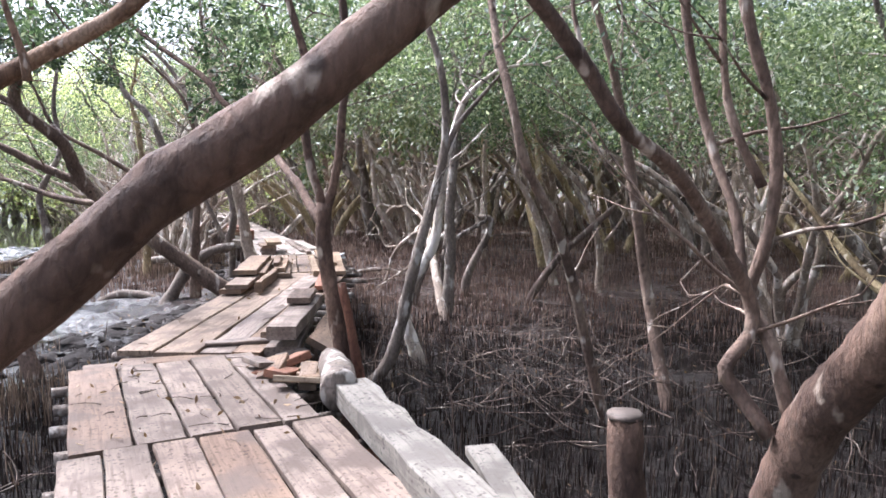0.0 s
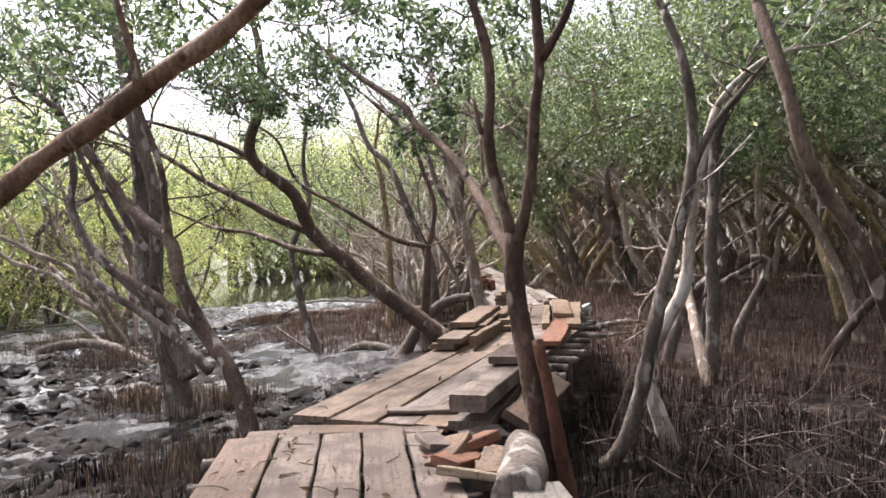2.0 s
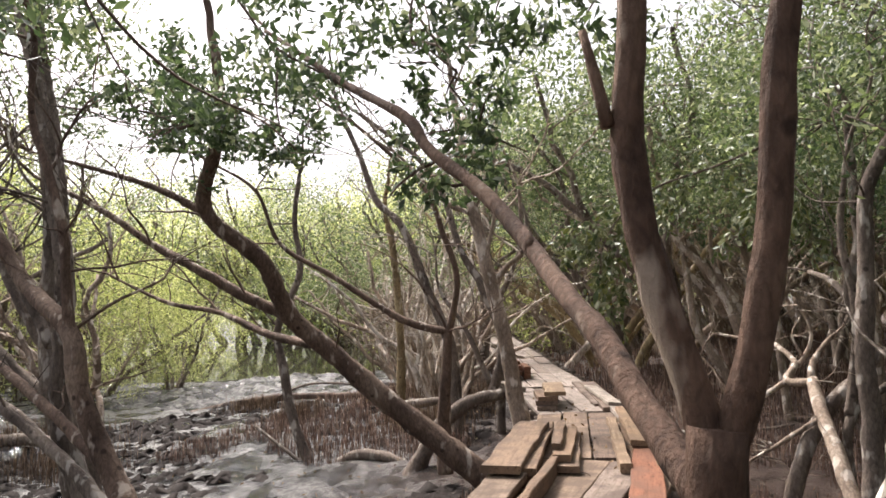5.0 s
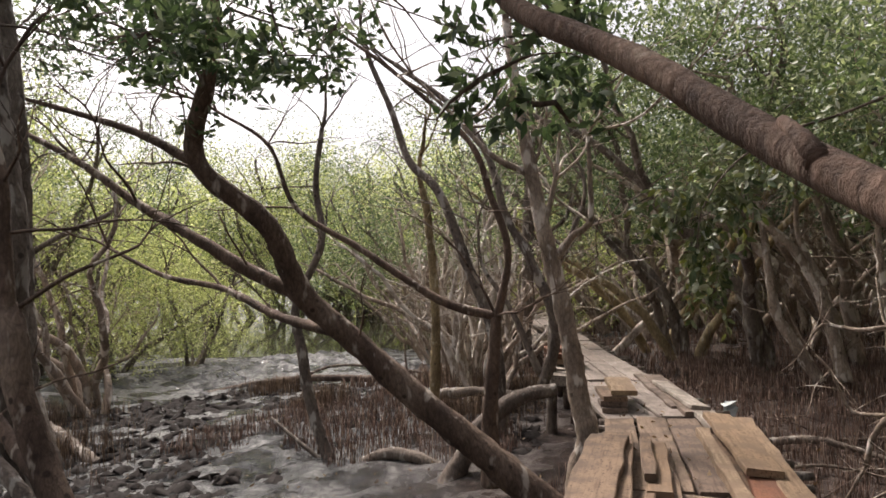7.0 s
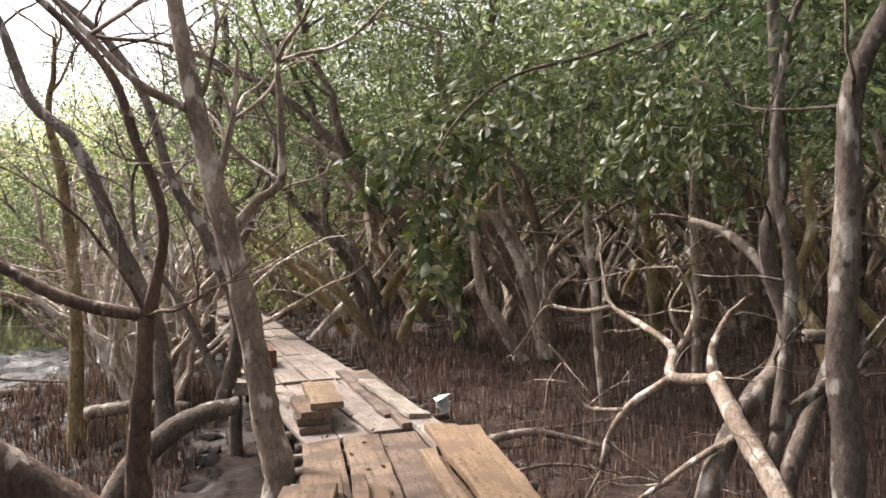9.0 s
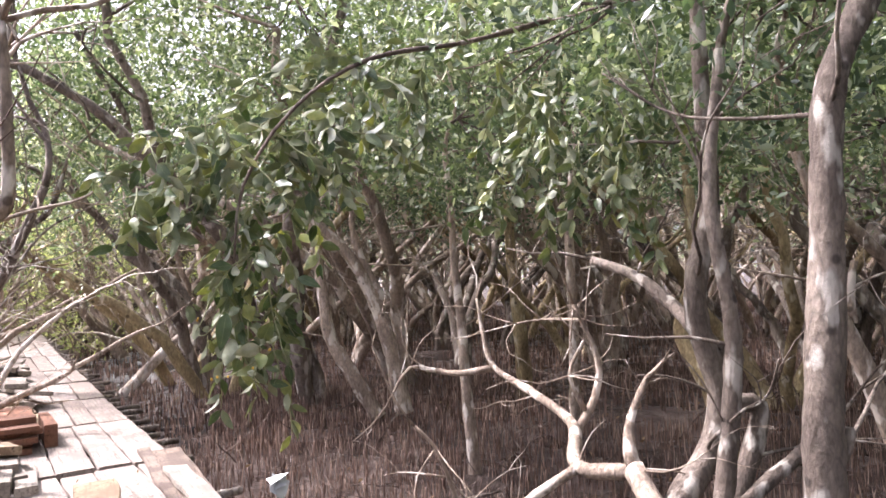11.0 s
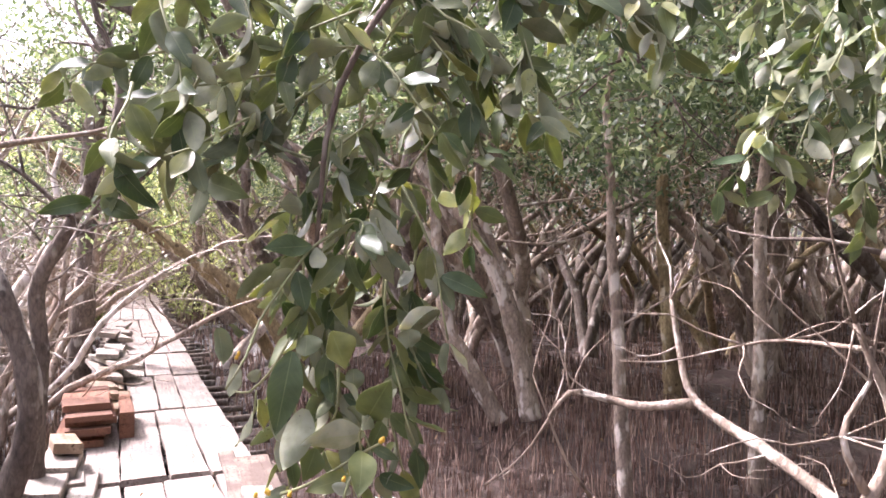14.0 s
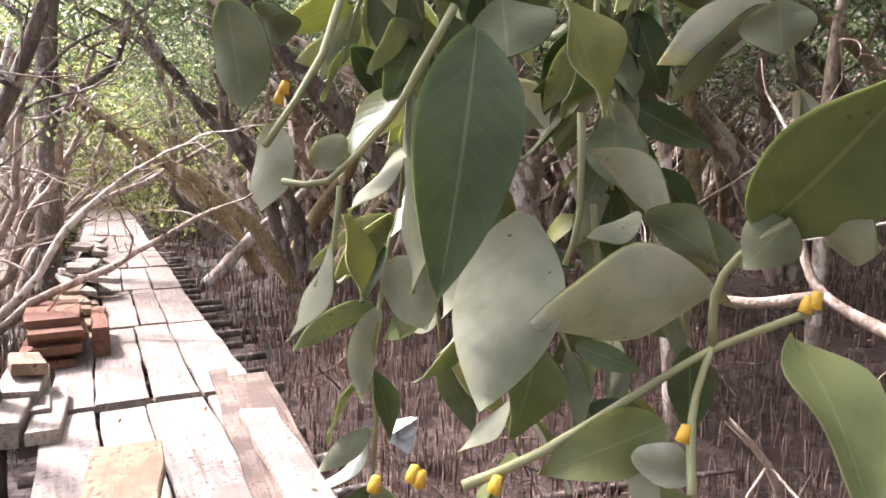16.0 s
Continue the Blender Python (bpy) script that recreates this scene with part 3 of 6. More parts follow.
BOUGHS["thin_stem"] = [
    (0.075, 0.03, [(-5.81, 10.2, -1.04), (-6.26, 10.3, -0.24), (-6.43, 10.3, 0.52), (-6.51, 10.3, 1.07), (-6.11, 10.3, 1.83), (-6.19, 10.3, 2.53), (-6.09, 10.3, 3.22)]),
    (0.03, 0.02, [(-6.02, 10.2, -0.8), (-6.48, 10.2, -0.54), (-6.84, 10.2, -0.33)]),
]
BOUGHS["pale_deckside"] = [
    (0.095, 0.04, [(-2.57, 9.1, -0.31), (-2.49, 9.15, 0.03), (-2.57, 9.2, 0.37), (-2.64, 9.2, 0.85), (-2.76, 9.2, 1.41), (-2.87, 9.2, 1.86), (-2.96, 9.2, 2.32), (-3.05, 9.2, 2.82), (-3.11, 9.2, 3.24), (-3.17, 9.2, 3.7)]),
    (0.035, 0.015, [(-2.75, 9.2, 1.53), (-2.58, 9.2, 1.74), (-2.44, 9.2, 1.83), (-2.43, 9.2, 2.17), (-2.44, 9.2, 2.57)]),
    (0.03, 0.01, [(-2.85, 9.2, 1.82), (-2.77, 9.3, 2.24), (-2.72, 9.3, 2.69)]),
    (0.03, 0.01, [(-2.95, 9.2, 2.28), (-3.26, 9.1, 2.45), (-3.57, 9.1, 2.76), (-3.84, 9.1, 3.04), (-4.26, 9.1, 3.33)]),
]
BOUGHS["dark_pair"] = [
    (0.09, 0.03, [(-4.3, 11.48, -0.11), (-4.41, 11.58, 0.72), (-4.75, 11.58, 1.53), (-5.15, 11.58, 2.49), (-5.6, 11.58, 2.96), (-5.88, 11.58, 3.69), (-6.2, 11.58, 4.38), (-6.33, 11.58, 4.79)]),
    (0.07, 0.03, [(-3.68, 11.27, 0.01), (-3.48, 11.27, 0.75), (-3.77, 11.27, 1.57), (-4.07, 11.27, 2.1), (-4.31, 11.27, 2.88), (-4.75, 11.27, 3.51), (-5.62, 11.27, 4.21)]),
    (0.045, 0.015, [(-3.68, 11.27, 0.23), (-4.03, 11.27, 0.98), (-4.4, 11.27, 1.52), (-4.45, 11.27, 1.99)]),
]
BOUGHS["barked_post"] = [
    (0.07, 0.05, [(-5.45, 11.89, -0.5), (-5.46, 11.99, 0.42), (-5.47, 11.99, 1.21), (-5.56, 11.99, 2.22), (-5.64, 11.99, 2.63)]),
]
BOUGHS["dead_branch"] = [
    (0.064, 0.051, [(0.36, 8.8, -0.04), (0.31, 9, 0.14), (0.26, 9.2, 0.3), (0.21, 9.5, 0.54)]),
    (0.043, 0.01, [(0.21, 9.5, 0.52), (-0, 9.7, 0.51), (0.08, 10, 0.65), (-0.04, 10.3, 0.77), (-0.23, 10.6, 0.91), (-0.27, 10.7, 1.13), (-0.29, 10.75, 1.33)]),
    (0.025, 0.01, [(-0.22, 10.6, 0.9), (-0.44, 10.7, 0.86), (-0.6, 10.8, 0.88), (-0.73, 10.8, 0.9), (-0.82, 10.8, 0.79)]),
    (0.03, 0.021, [(-0.01, 9.7, 0.5), (-0.24, 9.8, 0.32), (-0.4, 9.8, 0.11), (-0.46, 9.8, -0.13)]),
    (0.017, 0.009, [(-0.31, 9.8, 0.27), (-0.53, 10, 0.25), (-0.62, 10, 0.42), (-0.68, 10, 0.58), (-0.79, 10, 0.7)]),
    (0.025, 0.01, [(0.1, 10, 0.61), (0.21, 10, 0.79), (0.24, 10, 0.99), (0.16, 10, 1.19), (0.11, 10, 1.31)]),
    (0.01, 0.005, [(0.17, 10, 1.22), (0.01, 10.3, 1.21), (-0.15, 10.3, 1.19)]),
    (0.025, 0.017, [(0.24, 9.2, 0.24), (0.05, 9.3, 0.09), (-0.16, 9.3, -0.06)]),
    (0.017, 0.007, [(0.15, 10, 0.73), (0.07, 10, 0.92), (0.16, 10, 1.11)]),
]
BOUGHS["dark_upright"] = [
    (0.077, 0.045, [(0.56, 8.55, -0.15), (0.59, 8.6, 0.38), (0.57, 8.6, 0.83), (0.62, 8.6, 1.51), (0.65, 8.6, 2.06), (0.72, 8.6, 2.29), (0.87, 8.6, 2.57), (1.01, 8.6, 2.86)]),
    (0.027, 0.023, [(0.58, 8.6, 0.71), (0.66, 8.6, 0.83), (0.67, 8.6, 0.9)]),
]
BOUGHS["curved"] = [
    (0.07, 0.035, [(0.12, 9.3, -0.05), (0.37, 9.4, 0.37), (0.6, 9.5, 0.59), (0.67, 9.5, 0.87), (0.58, 9.5, 1.18), (0.57, 9.5, 1.43), (0.66, 9.5, 1.78), (0.65, 9.5, 2.14), (0.64, 9.5, 2.63), (0.64, 9.5, 3.06)]),
    (0.04, 0.025, [(0.56, 9.5, 1.18), (0.55, 9.7, 1.29), (0.44, 9.9, 1.45), (0.26, 10.1, 1.55)]),
]
BOUGHS["pale_slant"] = [
    (0.075, 0.03, [(2.2, 9.95, -0.37), (2.06, 10, 0.32), (1.86, 10, 0.85), (1.7, 10, 1.18), (1.58, 10, 1.37), (1.61, 10, 1.74), (1.48, 10, 2.14)]),
    (0.03, 0.02, [(1.79, 10, 1.13), (1.79, 10, 1.33), (1.82, 10, 1.49)]),
]
BOUGHS["v_pair"] = [
    (0.09, 0.04, [(-0.79, 14.4, -0.14), (-1.1, 14.4, 0.42), (-1.3, 14.4, 0.79), (-1.38, 14.4, 1.36), (-1.42, 14.4, 1.8), (-1.48, 14.4, 2.29)]),
    (0.11, 0.05, [(-0.49, 14.4, -0.11), (-0.66, 14.4, 0.76), (-0.86, 14.4, 1.34), (-1.1, 14.4, 1.75), (-1.48, 14.4, 2.15), (-1.69, 14.4, 2.52)]),
    (0.05, 0.03, [(-0.69, 14.4, 1.19), (-0.99, 14.4, 1.86), (-1, 14.4, 2.5)]),
]
BOUGHS["yellow_trunk"] = [
    (0.1, 0.06, [(1.21, 15.5, 0.03), (1.15, 15.5, 0.94), (1.08, 15.5, 1.77), (1.07, 15.5, 2.6)]),
]
BOUGHS["pale_thin"] = [
    (0.055, 0.025, [(-0.02, 12.6, -0.26), (-0.07, 12.6, 0.51), (-0.09, 12.6, 0.98), (-0.14, 12.6, 1.57), (-0.15, 12.6, 2.03), (-0.19, 12.6, 2.57)]),
]
BOUGHS["s_trunk"] = [
    (0.08, 0.05, [(2.08, 12.2, 0.31), (1.96, 12.5, 0.85), (2.13, 12.5, 1.44), (2.11, 12.5, 1.75), (2.09, 12.5, 2.22)]),
]
BOUGHS["plain_thin"] = [
    (0.055, 0.04, [(1.07, 13, -0.1), (1.09, 13, 0.92), (1.08, 13, 1.8), (1.14, 13, 2.42)]),
]
BOUGHS["knee"] = [
    (0.07, 0.05, [(0.82, 9.9, -0.18), (1.11, 10, 0.4), (1.18, 10, 0.68), (0.98, 10, 0.72)]),
]
BOUGHS["right_slim"] = [
    (0.043, 0.028, [(2.1, 4.4, -0.8), (1.89, 4.2, -0.07), (1.72, 4, 0.56), (1.56, 3.8, 1.01), (1.33, 3.6, 1.43), (1.23, 3.6, 1.87), (1.13, 3.8, 2.3), (1.07, 4, 2.79)]),
]
BOUGHS["right_lit"] = [
    (0.061, 0.032, [(2.75, 4.8, -0.98), (2.61, 5.2, 0.14), (2.49, 5.2, 0.89), (2.37, 5.2, 1.57), (2.22, 5.2, 2.34), (2.08, 5.2, 2.8), (1.97, 5.2, 3.2)]),
]
BOUGHS["right_dark"] = [
    (0.031, 0.028, [(2.19, 1.3, 0.27), (2.08, 1.4, 0.44), (2.03, 1.4, 0.53), (2.17, 1.5, 0.66), (2.15, 1.5, 0.83), (1.98, 1.4, 1.08), (1.76, 1.2, 1.33), (1.51, 1, 1.5), (1.37, 0.9, 1.68), (1.19, 0.75, 1.87), (1.06, 0.6, 1.98)]),
    (0.031, 0.025, [(2.31, 1.4, 0.31), (2.25, 1.5, 0.63), (2.19, 1.6, 0.8), (2.26, 1.6, 1.04), (2.29, 1.6, 1.35), (2.25, 1.6, 1.64), (2.16, 1.6, 1.93), (2.1, 1.6, 2.21)]),
    (0.025, 0.019, [(2.13, 1.5, 0.85), (2.12, 1.6, 1.16), (2.04, 1.7, 1.46), (1.94, 1.7, 1.85), (1.89, 1.7, 2.22)]),
    (0.022, 0.015, [(2.23, 1.6, 1.28), (2.1, 1.6, 1.55), (2.05, 1.6, 1.79), (2.03, 1.6, 2.14)]),
]
BOUGHS["corner_log"] = [
    (0.102, 0.111, [(2.3, 1.6, -0.44), (2.3, 1.4, 0.03), (2.33, 1.2, 0.39), (2.38, 0.95, 0.68), (2.4, 0.6, 1.06), (2.36, 0.3, 1.33)]),
]
BOUGHS["white_trunk"] = [
    (0.068, 0.03, [(-0.13, 5.4, -0.8), (0.1, 5.4, -0.49), (0.22, 5.4, -0.14), (0.35, 5.4, 0.42), (0.5, 5.4, 0.97), (0.64, 5.4, 1.5), (0.67, 5.4, 1.95), (0.62, 5.4, 2.4), (0.5, 5.4, 2.78)]),
    (0.034, 0.02, [(0.62, 5.4, 1.46), (0.77, 5.4, 1.81), (0.97, 5.4, 2.06), (1.11, 5.4, 2.22)]),
    (0.048, 0.032, [(0.45, 9.2, -0.49), (0.5, 9.2, 0.29), (1.09, 9.3, 0.71)]),
    (0.048, 0.024, [(0.48, 9.2, 0.29), (0.58, 9.2, 1.14), (0.5, 9.2, 1.81), (0.58, 9.2, 2.48)]),
]
BOUGHS["peeled"] = [
    (0.07, 0.035, [(0.41, 5.88, -0.8), (0.31, 5.88, -0.45), (0.21, 5.88, -0.1), (0.26, 5.88, 0.15), (0.39, 5.88, 0.4), (0.52, 5.88, 0.65), (0.58, 5.88, 0.99), (0.64, 5.88, 1.48), (0.82, 5.88, 2.09)]),
]
BOUGHS["mid_slant"] = [
    (0.06, 0.04, [(1.81, 9.6, -0.5), (2.24, 9.6, 0.13), (2.67, 9.6, 0.53), (3.18, 9.6, 1.01)]),
]
BOUGHS["mid_pale"] = [
    (0.064, 0.04, [(2.99, 10.5, -0.64), (3, 10.5, 0.18), (2.75, 10.5, 1.03), (2.6, 10.5, 1.31), (2.13, 10.5, 1.78)]),
    (0.032, 0.024, [(3.09, 10.5, 0.27), (3.4, 10.5, 0.75), (3.44, 10.5, 1.4)]),
]
BOUGHS["mud_log"] = [
    (0.07, 0.06, [(-5.8, 12.5, -0.33), (-5.1, 12.5, -0.24), (-4.5, 12.5, -0.26)]),
]
BOUGHS["flat_log"] = [
    (0.09, 0.06, [(-12.32, 14.3, -1.06), (-11.12, 14.6, -0.79), (-9.9, 15, -0.64), (-8.08, 15.3, -0.6)]),
    (0.03, 0.015, [(-10.35, 14.8, -0.72), (-9.02, 14.6, -0.29), (-7.02, 14.4, -0.3)]),
]
BOUGHS["silt_log"] = [
    (0.11, 0.09, [(-14.5, 9.2, -1.41), (-12.69, 9.4, -1), (-11.65, 9.6, -0.69), (-10.44, 9.6, -0.64), (-8.88, 9.3, -0.94)]),
    (0.05, 0.02, [(-10.37, 9.6, -0.67), (-11.42, 9.8, -0.24), (-12.65, 10, 0.06)]),
]
BOUGHS["deadfall"] = [
    (0.045, 0.025, [(-1.39, 11.4, -0.39), (-0.81, 11.5, -0.32), (-0.15, 11.3, -0.42)]),
    (0.03, 0.015, [(-1.21, 11, -0.43), (-0.67, 11, -0.51), (-0.23, 11.1, -0.48)]),
    (0.025, 0.012, [(-1, 11.8, -0.4), (-0.36, 11.9, -0.35), (0.05, 11.8, -0.25)]),
    (0.02, 0.01, [(-1.17, 10.6, -0.43), (-0.69, 10.8, -0.4), (-0.07, 10.7, -0.46)]),
]
BOUGHS["deck_log"] = [
    (0.09, 0.04, [(-4.53, 18.5, -0.17), (-4.06, 18.7, 0.35), (-3.41, 18.7, 0.88), (-3, 18.7, 1.4)]),
    (0.04, 0.02, [(-4.28, 18.6, 0.12), (-4.63, 18.6, 0.47), (-4.93, 18.6, 0.59)]),
]
BOUGHS["far_post"] = [
    (0.13, 0.09, [(-5.93, 16.5, 0.07), (-5.84, 16.5, 1.28), (-5.78, 16.5, 2.78), (-5.71, 16.5, 3.28), (-5.65, 16.5, 3.99), (-5.48, 16.5, 4.71)]),
    (0.06, 0.02, [(-5.81, 16.5, 1.85), (-5.45, 16.5, 2.17), (-5.03, 16.5, 2.5), (-4.75, 16.5, 3.29)]),
    (0.05, 0.02, [(-5.82, 16.5, 2.78), (-6.1, 16.5, 2.99), (-6.46, 16.5, 3.34)]),
]
BOUGHS["near_left"] = [
    (0.06, 0.03, [(-3.65, 11.6, 0.4), (-3.67, 11.7, 0.88), (-3.69, 11.7, 1.31), (-3.48, 11.7, 1.71), (-3.25, 11.7, 2.22)]),
]

# name: bark, label, roots to the mud
TREES = {
    "leaning_over": (BARK_RED, "thick reddish brown mangrove trunk leaning low across the boardwalk", [(-0.75, -1.0, -0.95), (-0.25, -0.8, 0.2)]),
    "upper_left": (BARK_TAN, "tan mangrove limb slanting up with small scars", [(-4.6, 1.7, -0.9), (-3.9, 1.8, 0.2)]),
    "forked": (BARK_RED, "forked brown mangrove growing against the boardwalk's edge", [(0.11, 3.3, -0.85), (0.10, 3.31, -0.6)]),
    "arching": (BARK_RED, "long brown mangrove stem arching over the boardwalk, knotty bark", []),
    "left_pair": (BARK_GREY, "stout grey mangrove with several slender leaning stems in mud", []),
    "left_stem": (BARK_BROWN, "dark slender mangrove stem forking above the mud flat", []),
    "long_lean": (BARK_BROWN, "grey-brown mangrove trunk leaning far out from beside the boardwalk", [(-2.19, 8.42, -0.69)]),
    "sweeping": (BARK_BROWN, "dark thin mangrove with a long drooping side branch", [(-3.41, 9.22, -0.5)]),
    "v_log": (BARK_GREY, "grey slanting mangrove log with one end in mud", []),
    "loop_root": (BARK_GREY, "low looping grey mangrove root over the mud", []),
    "thin_stem": (BARK_GREY, "thin crooked grey mangrove stem standing in mud", []),
    "pale_deckside": (BARK_PALE, "pale scarred mangrove trunk close beside the boardwalk", [(-2.55, 9.05, -0.9)]),
    "dark_pair": (BARK_GREY, "pair of bare crooked grey mangrove stems", [(-4.24, 11.38, -0.86)]),
    "barked_post": (BARK_YELLOW, "broken upright trunk with peeling orange bark", [(-5.45, 11.89, -0.94)]),
    "dead_branch": (BARK_PALE, "fallen bleached dead branch with many bare twigs", [(0.52, 8.3, -0.67)]),
    "dark_upright": (BARK_GREY, "grey straight mangrove trunk with a broken side stub", [(0.53, 8.5, -0.76)]),
    "curved": (BARK_GREY, "grey mangrove trunk with a double bend", [(-0.07, 9.25, -0.68)]),
    "pale_slant": (BARK_PALE, "pale smooth mangrove trunk slanting out of the mud", []),
    "v_pair": (BARK_PALE, "two pale trunks spreading in a V from one foot", []),
    # this trunk's yellow light is put into its bark colour
    "yellow_trunk": (BARK_YELLOW, "short upright mangrove trunk, bark coloured for yellow light on it", [(1.24, 15.5, -0.49)]),
    "pale_thin": (BARK_PALE, "slim pale upright mangrove stem", [(0.0, 12.6, -0.56)]),
    "s_trunk": (BARK_YELLOW, "yellowish S-shaped mangrove trunk", [(2.24, 12.1, -0.56)]),
    "plain_thin": (BARK_PALE, "thin straight pale mangrove trunk", [(1.07, 13.0, -0.57)]),
    "knee": (BARK_GREY, "bent broken grey stump like a knee", [(0.73, 9.9, -0.73)]),
    "right_slim": (BARK_BROWN, "slim brown mangrove with knotty bends", [(2.25, 4.5, -0.9)]),
    "right_lit": (BARK_BROWN, "upright brown mangrove trunk among pencil roots", []),
    "right_dark": (BARK_BROWN, "brown twisting mangrove with pale scarred stems", []),
    "corner_log": (BARK_RED, "heavy smooth brown trunk rising beside the walk", [(2.3, 1.75, -0.9)]),
    "white_trunk": (BARK_GREY, "crooked grey-brown mangrove curving out of the mud", []),
    "peeled": (BARK_BLEACHED, "crooked mangrove stem with bark peeled to white wood", []),
    "mid_slant": (BARK_DARK, "dark slanting dead stem in the mud", [(1.7, 9.6, -0.85)]),
    "mid_pale": (BARK_PALE, "pale crooked forked mangrove stem", []),
    "mud_log": (BARK_GREY, "grey log lying on the mud", []),
    "deadfall": (BARK_GREY, "tangle of fallen grey branches beside the boardwalk", []),
    "flat_log": (BARK_DARK, "dark driftwood log lying on the mud flat", []),
    "silt_log": (BARK_GREY, "pale curved log lying on silt", []),
    "deck_log": (BARK_BLEACHED, "bleached broken branch leaning beside the boardwalk", [(-4.75, 18.4, -0.4)]),
    "far_post": (BARK_GREY, "tall grey mangrove trunk beside the boardwalk", [(-5.95, 16.5, -0.5)]),
    "near_left": (BARK_GREY, "slender bare grey stem beside the boardwalk", [(-3.65, 11.55, -0.7)]),
}


def crown(tree, centre, radii, count, seed, material=None, size=0.075, sprigs=14):
    rs = np.random.RandomState(seed)
    pts = clump_points(centre, radii, count, rs, sprigs)
    v, f = leaf_cloud(pts, np.full(count, size), seed)
    return tagged(piece("crown", v, f, material or LEAF, tree), kind="stuff")


KINDS = {"v_log": "log", "mud_log": "log", "deadfall": "dead branch", "flat_log": "log", "silt_log": "log", "loop_root": "root", "dead_branch": "dead branch", "deck_log": "dead branch", "knee": "tree stump", "barked_post": "dead trunk"}
NAMES = {"log": "fallen_log", "root": "looping_root", "dead branch": "dead_branch", "tree stump": "tree_stump", "dead trunk": "broken_trunk"}
tree_of = {}
for number, (key, (stuff, words, roots)) in enumerate(TREES.items()):
    rng = random.Random(100 + number)
    kind = KINDS.get(key, "mangrove tree")
    r0, r1, pts = BOUGHS[key][0]
    foot = roots[0] if roots else pts[0]
    tree = tagged(new(NAMES.get(kind, "mangrove_tree")), words, kind)
    tree.location = foot
    tree_of[key] = tree
    rel = lambda q: tuple(a - b for a, b in zip(q, foot))
    limb("trunk", tree, [rel(q) for q in roots + pts], r0 * (1.12 if roots else 1.05), r1, stuff, rng, sides=12, step=0.06, rough=0.1)
    for b0, b1, bp in BOUGHS[key][1:]:
        limb("branch", tree, [rel(q) for q in bp], b0, b1, stuff, rng, sides=8, step=0.06, rough=0.12)
    runs = []
    for b0, b1, bp in BOUGHS[key]:
        if kind == "log" or kind == "root":
            continue
        end, before = Vector(bp[-1]), Vector(bp[-2])
        if (bp[-1][2] > 1.6 and b1 > 0.0105) or key in ("dead_branch", "deck_log"):
            runs += twigs(rel(end), end - before, 0.5 if key == "dead_branch" else rng.uniform(0.8, 1.5), b1 * 0.9, rng, 2)
        for _ in range(5 if key == "dead_branch" else 0):
            q = Vector(bp[rng.randrange(1, len(bp))])
            runs += twigs(rel(q), (rng.uniform(-1, 1), rng.uniform(-0.6, 0.6), rng.uniform(-0.5, 0.9)), rng.uniform(0.25, 0.6), 0.005, rng, 2, 0.55)
        for _ in range(len(bp) // 2 if key not in ("leaning_over", "corner_log", "forked", "upper_left", "arching", "dead_branch") else 0):
            i = rng.randrange(1, len(bp))
            if bp[i][2] < 0.4:
                continue
            q = Vector(bp[i])
            way = Vector((rng.uniform(-1, 1), rng.uniform(-1, 1), rng.uniform(0.0, 1.0)))
            runs += twigs(rel(q), way, rng.uniform(0.4, 1.1), 0.011, rng, 2)
    if key in ("long_lean", "sweeping", "dark_pair", "pale_deckside", "left_pair", "left_stem", "thin_stem", "near_left", "far_post"):
        for b0, b1, bp in BOUGHS[key]:
            for _ in range(3):
                i = rng.randrange(len(bp) // 2, len(bp))
                if bp[i][2] > 1.0:
                    runs += twigs(rel(bp[i]), (rng.uniform(-1, 0.7), rng.uniform(-0.7, 0.7), rng.uniform(0.1, 1.0)), rng.uniform(0.9, 1.9), 0.015, rng, 3, 0.32)
    if runs:
        twig_mesh("brushwood", tree, runs, stuff)
def board_mesh(name, length, width, thick, material, rng, rough=0.006):
    """A sawn board along x with eased edges, wavering sides and slight cup, 12 cross-sections."""
    n = max(3, int(length / 0.22))
    e = min(0.006, thick * 0.2)
    prof = [(-0.5, -0.5), (0.5, -0.5), (0.5, 0.5), (-0.5, 0.5)]
    rows = []
    for i in range(n + 1):
        x = (i / n - 0.5) * length
        ends = 1 if 0 < i < n else 0.985
        wl, wr = rng.uniform(-rough, rough), rng.uniform(-rough, rough)
        zt = rng.uniform(-rough, rough) * 0.5
        w0, w1 = -width / 2 + wl, width / 2 + wr
        t0, t1 = -thick / 2, thick / 2 * ends + zt
        rows.append([(x, w0 + e, t0), (x, w1 - e, t0), (x, w1, t0 + e), (x, w1, t1 - e), (x, w1 - e, t1), (x, w0 + e, t1), (x, w0, t1 - e), (x, w0, t0 + e)])
    v = np.array(rows).reshape(-1, 3)
    f = []
    for i in range(n):
        for k in range(8):
            a, b = i * 8 + k, i * 8 + (k + 1) % 8
            f.append((a, a + 8, b + 8, b))
    me = mesh_of(name, v, [np.array(f), np.array([list(range(8)), [n * 8 + k for k in range(7, -1, -1)]])], material, smooth=False)
    return me



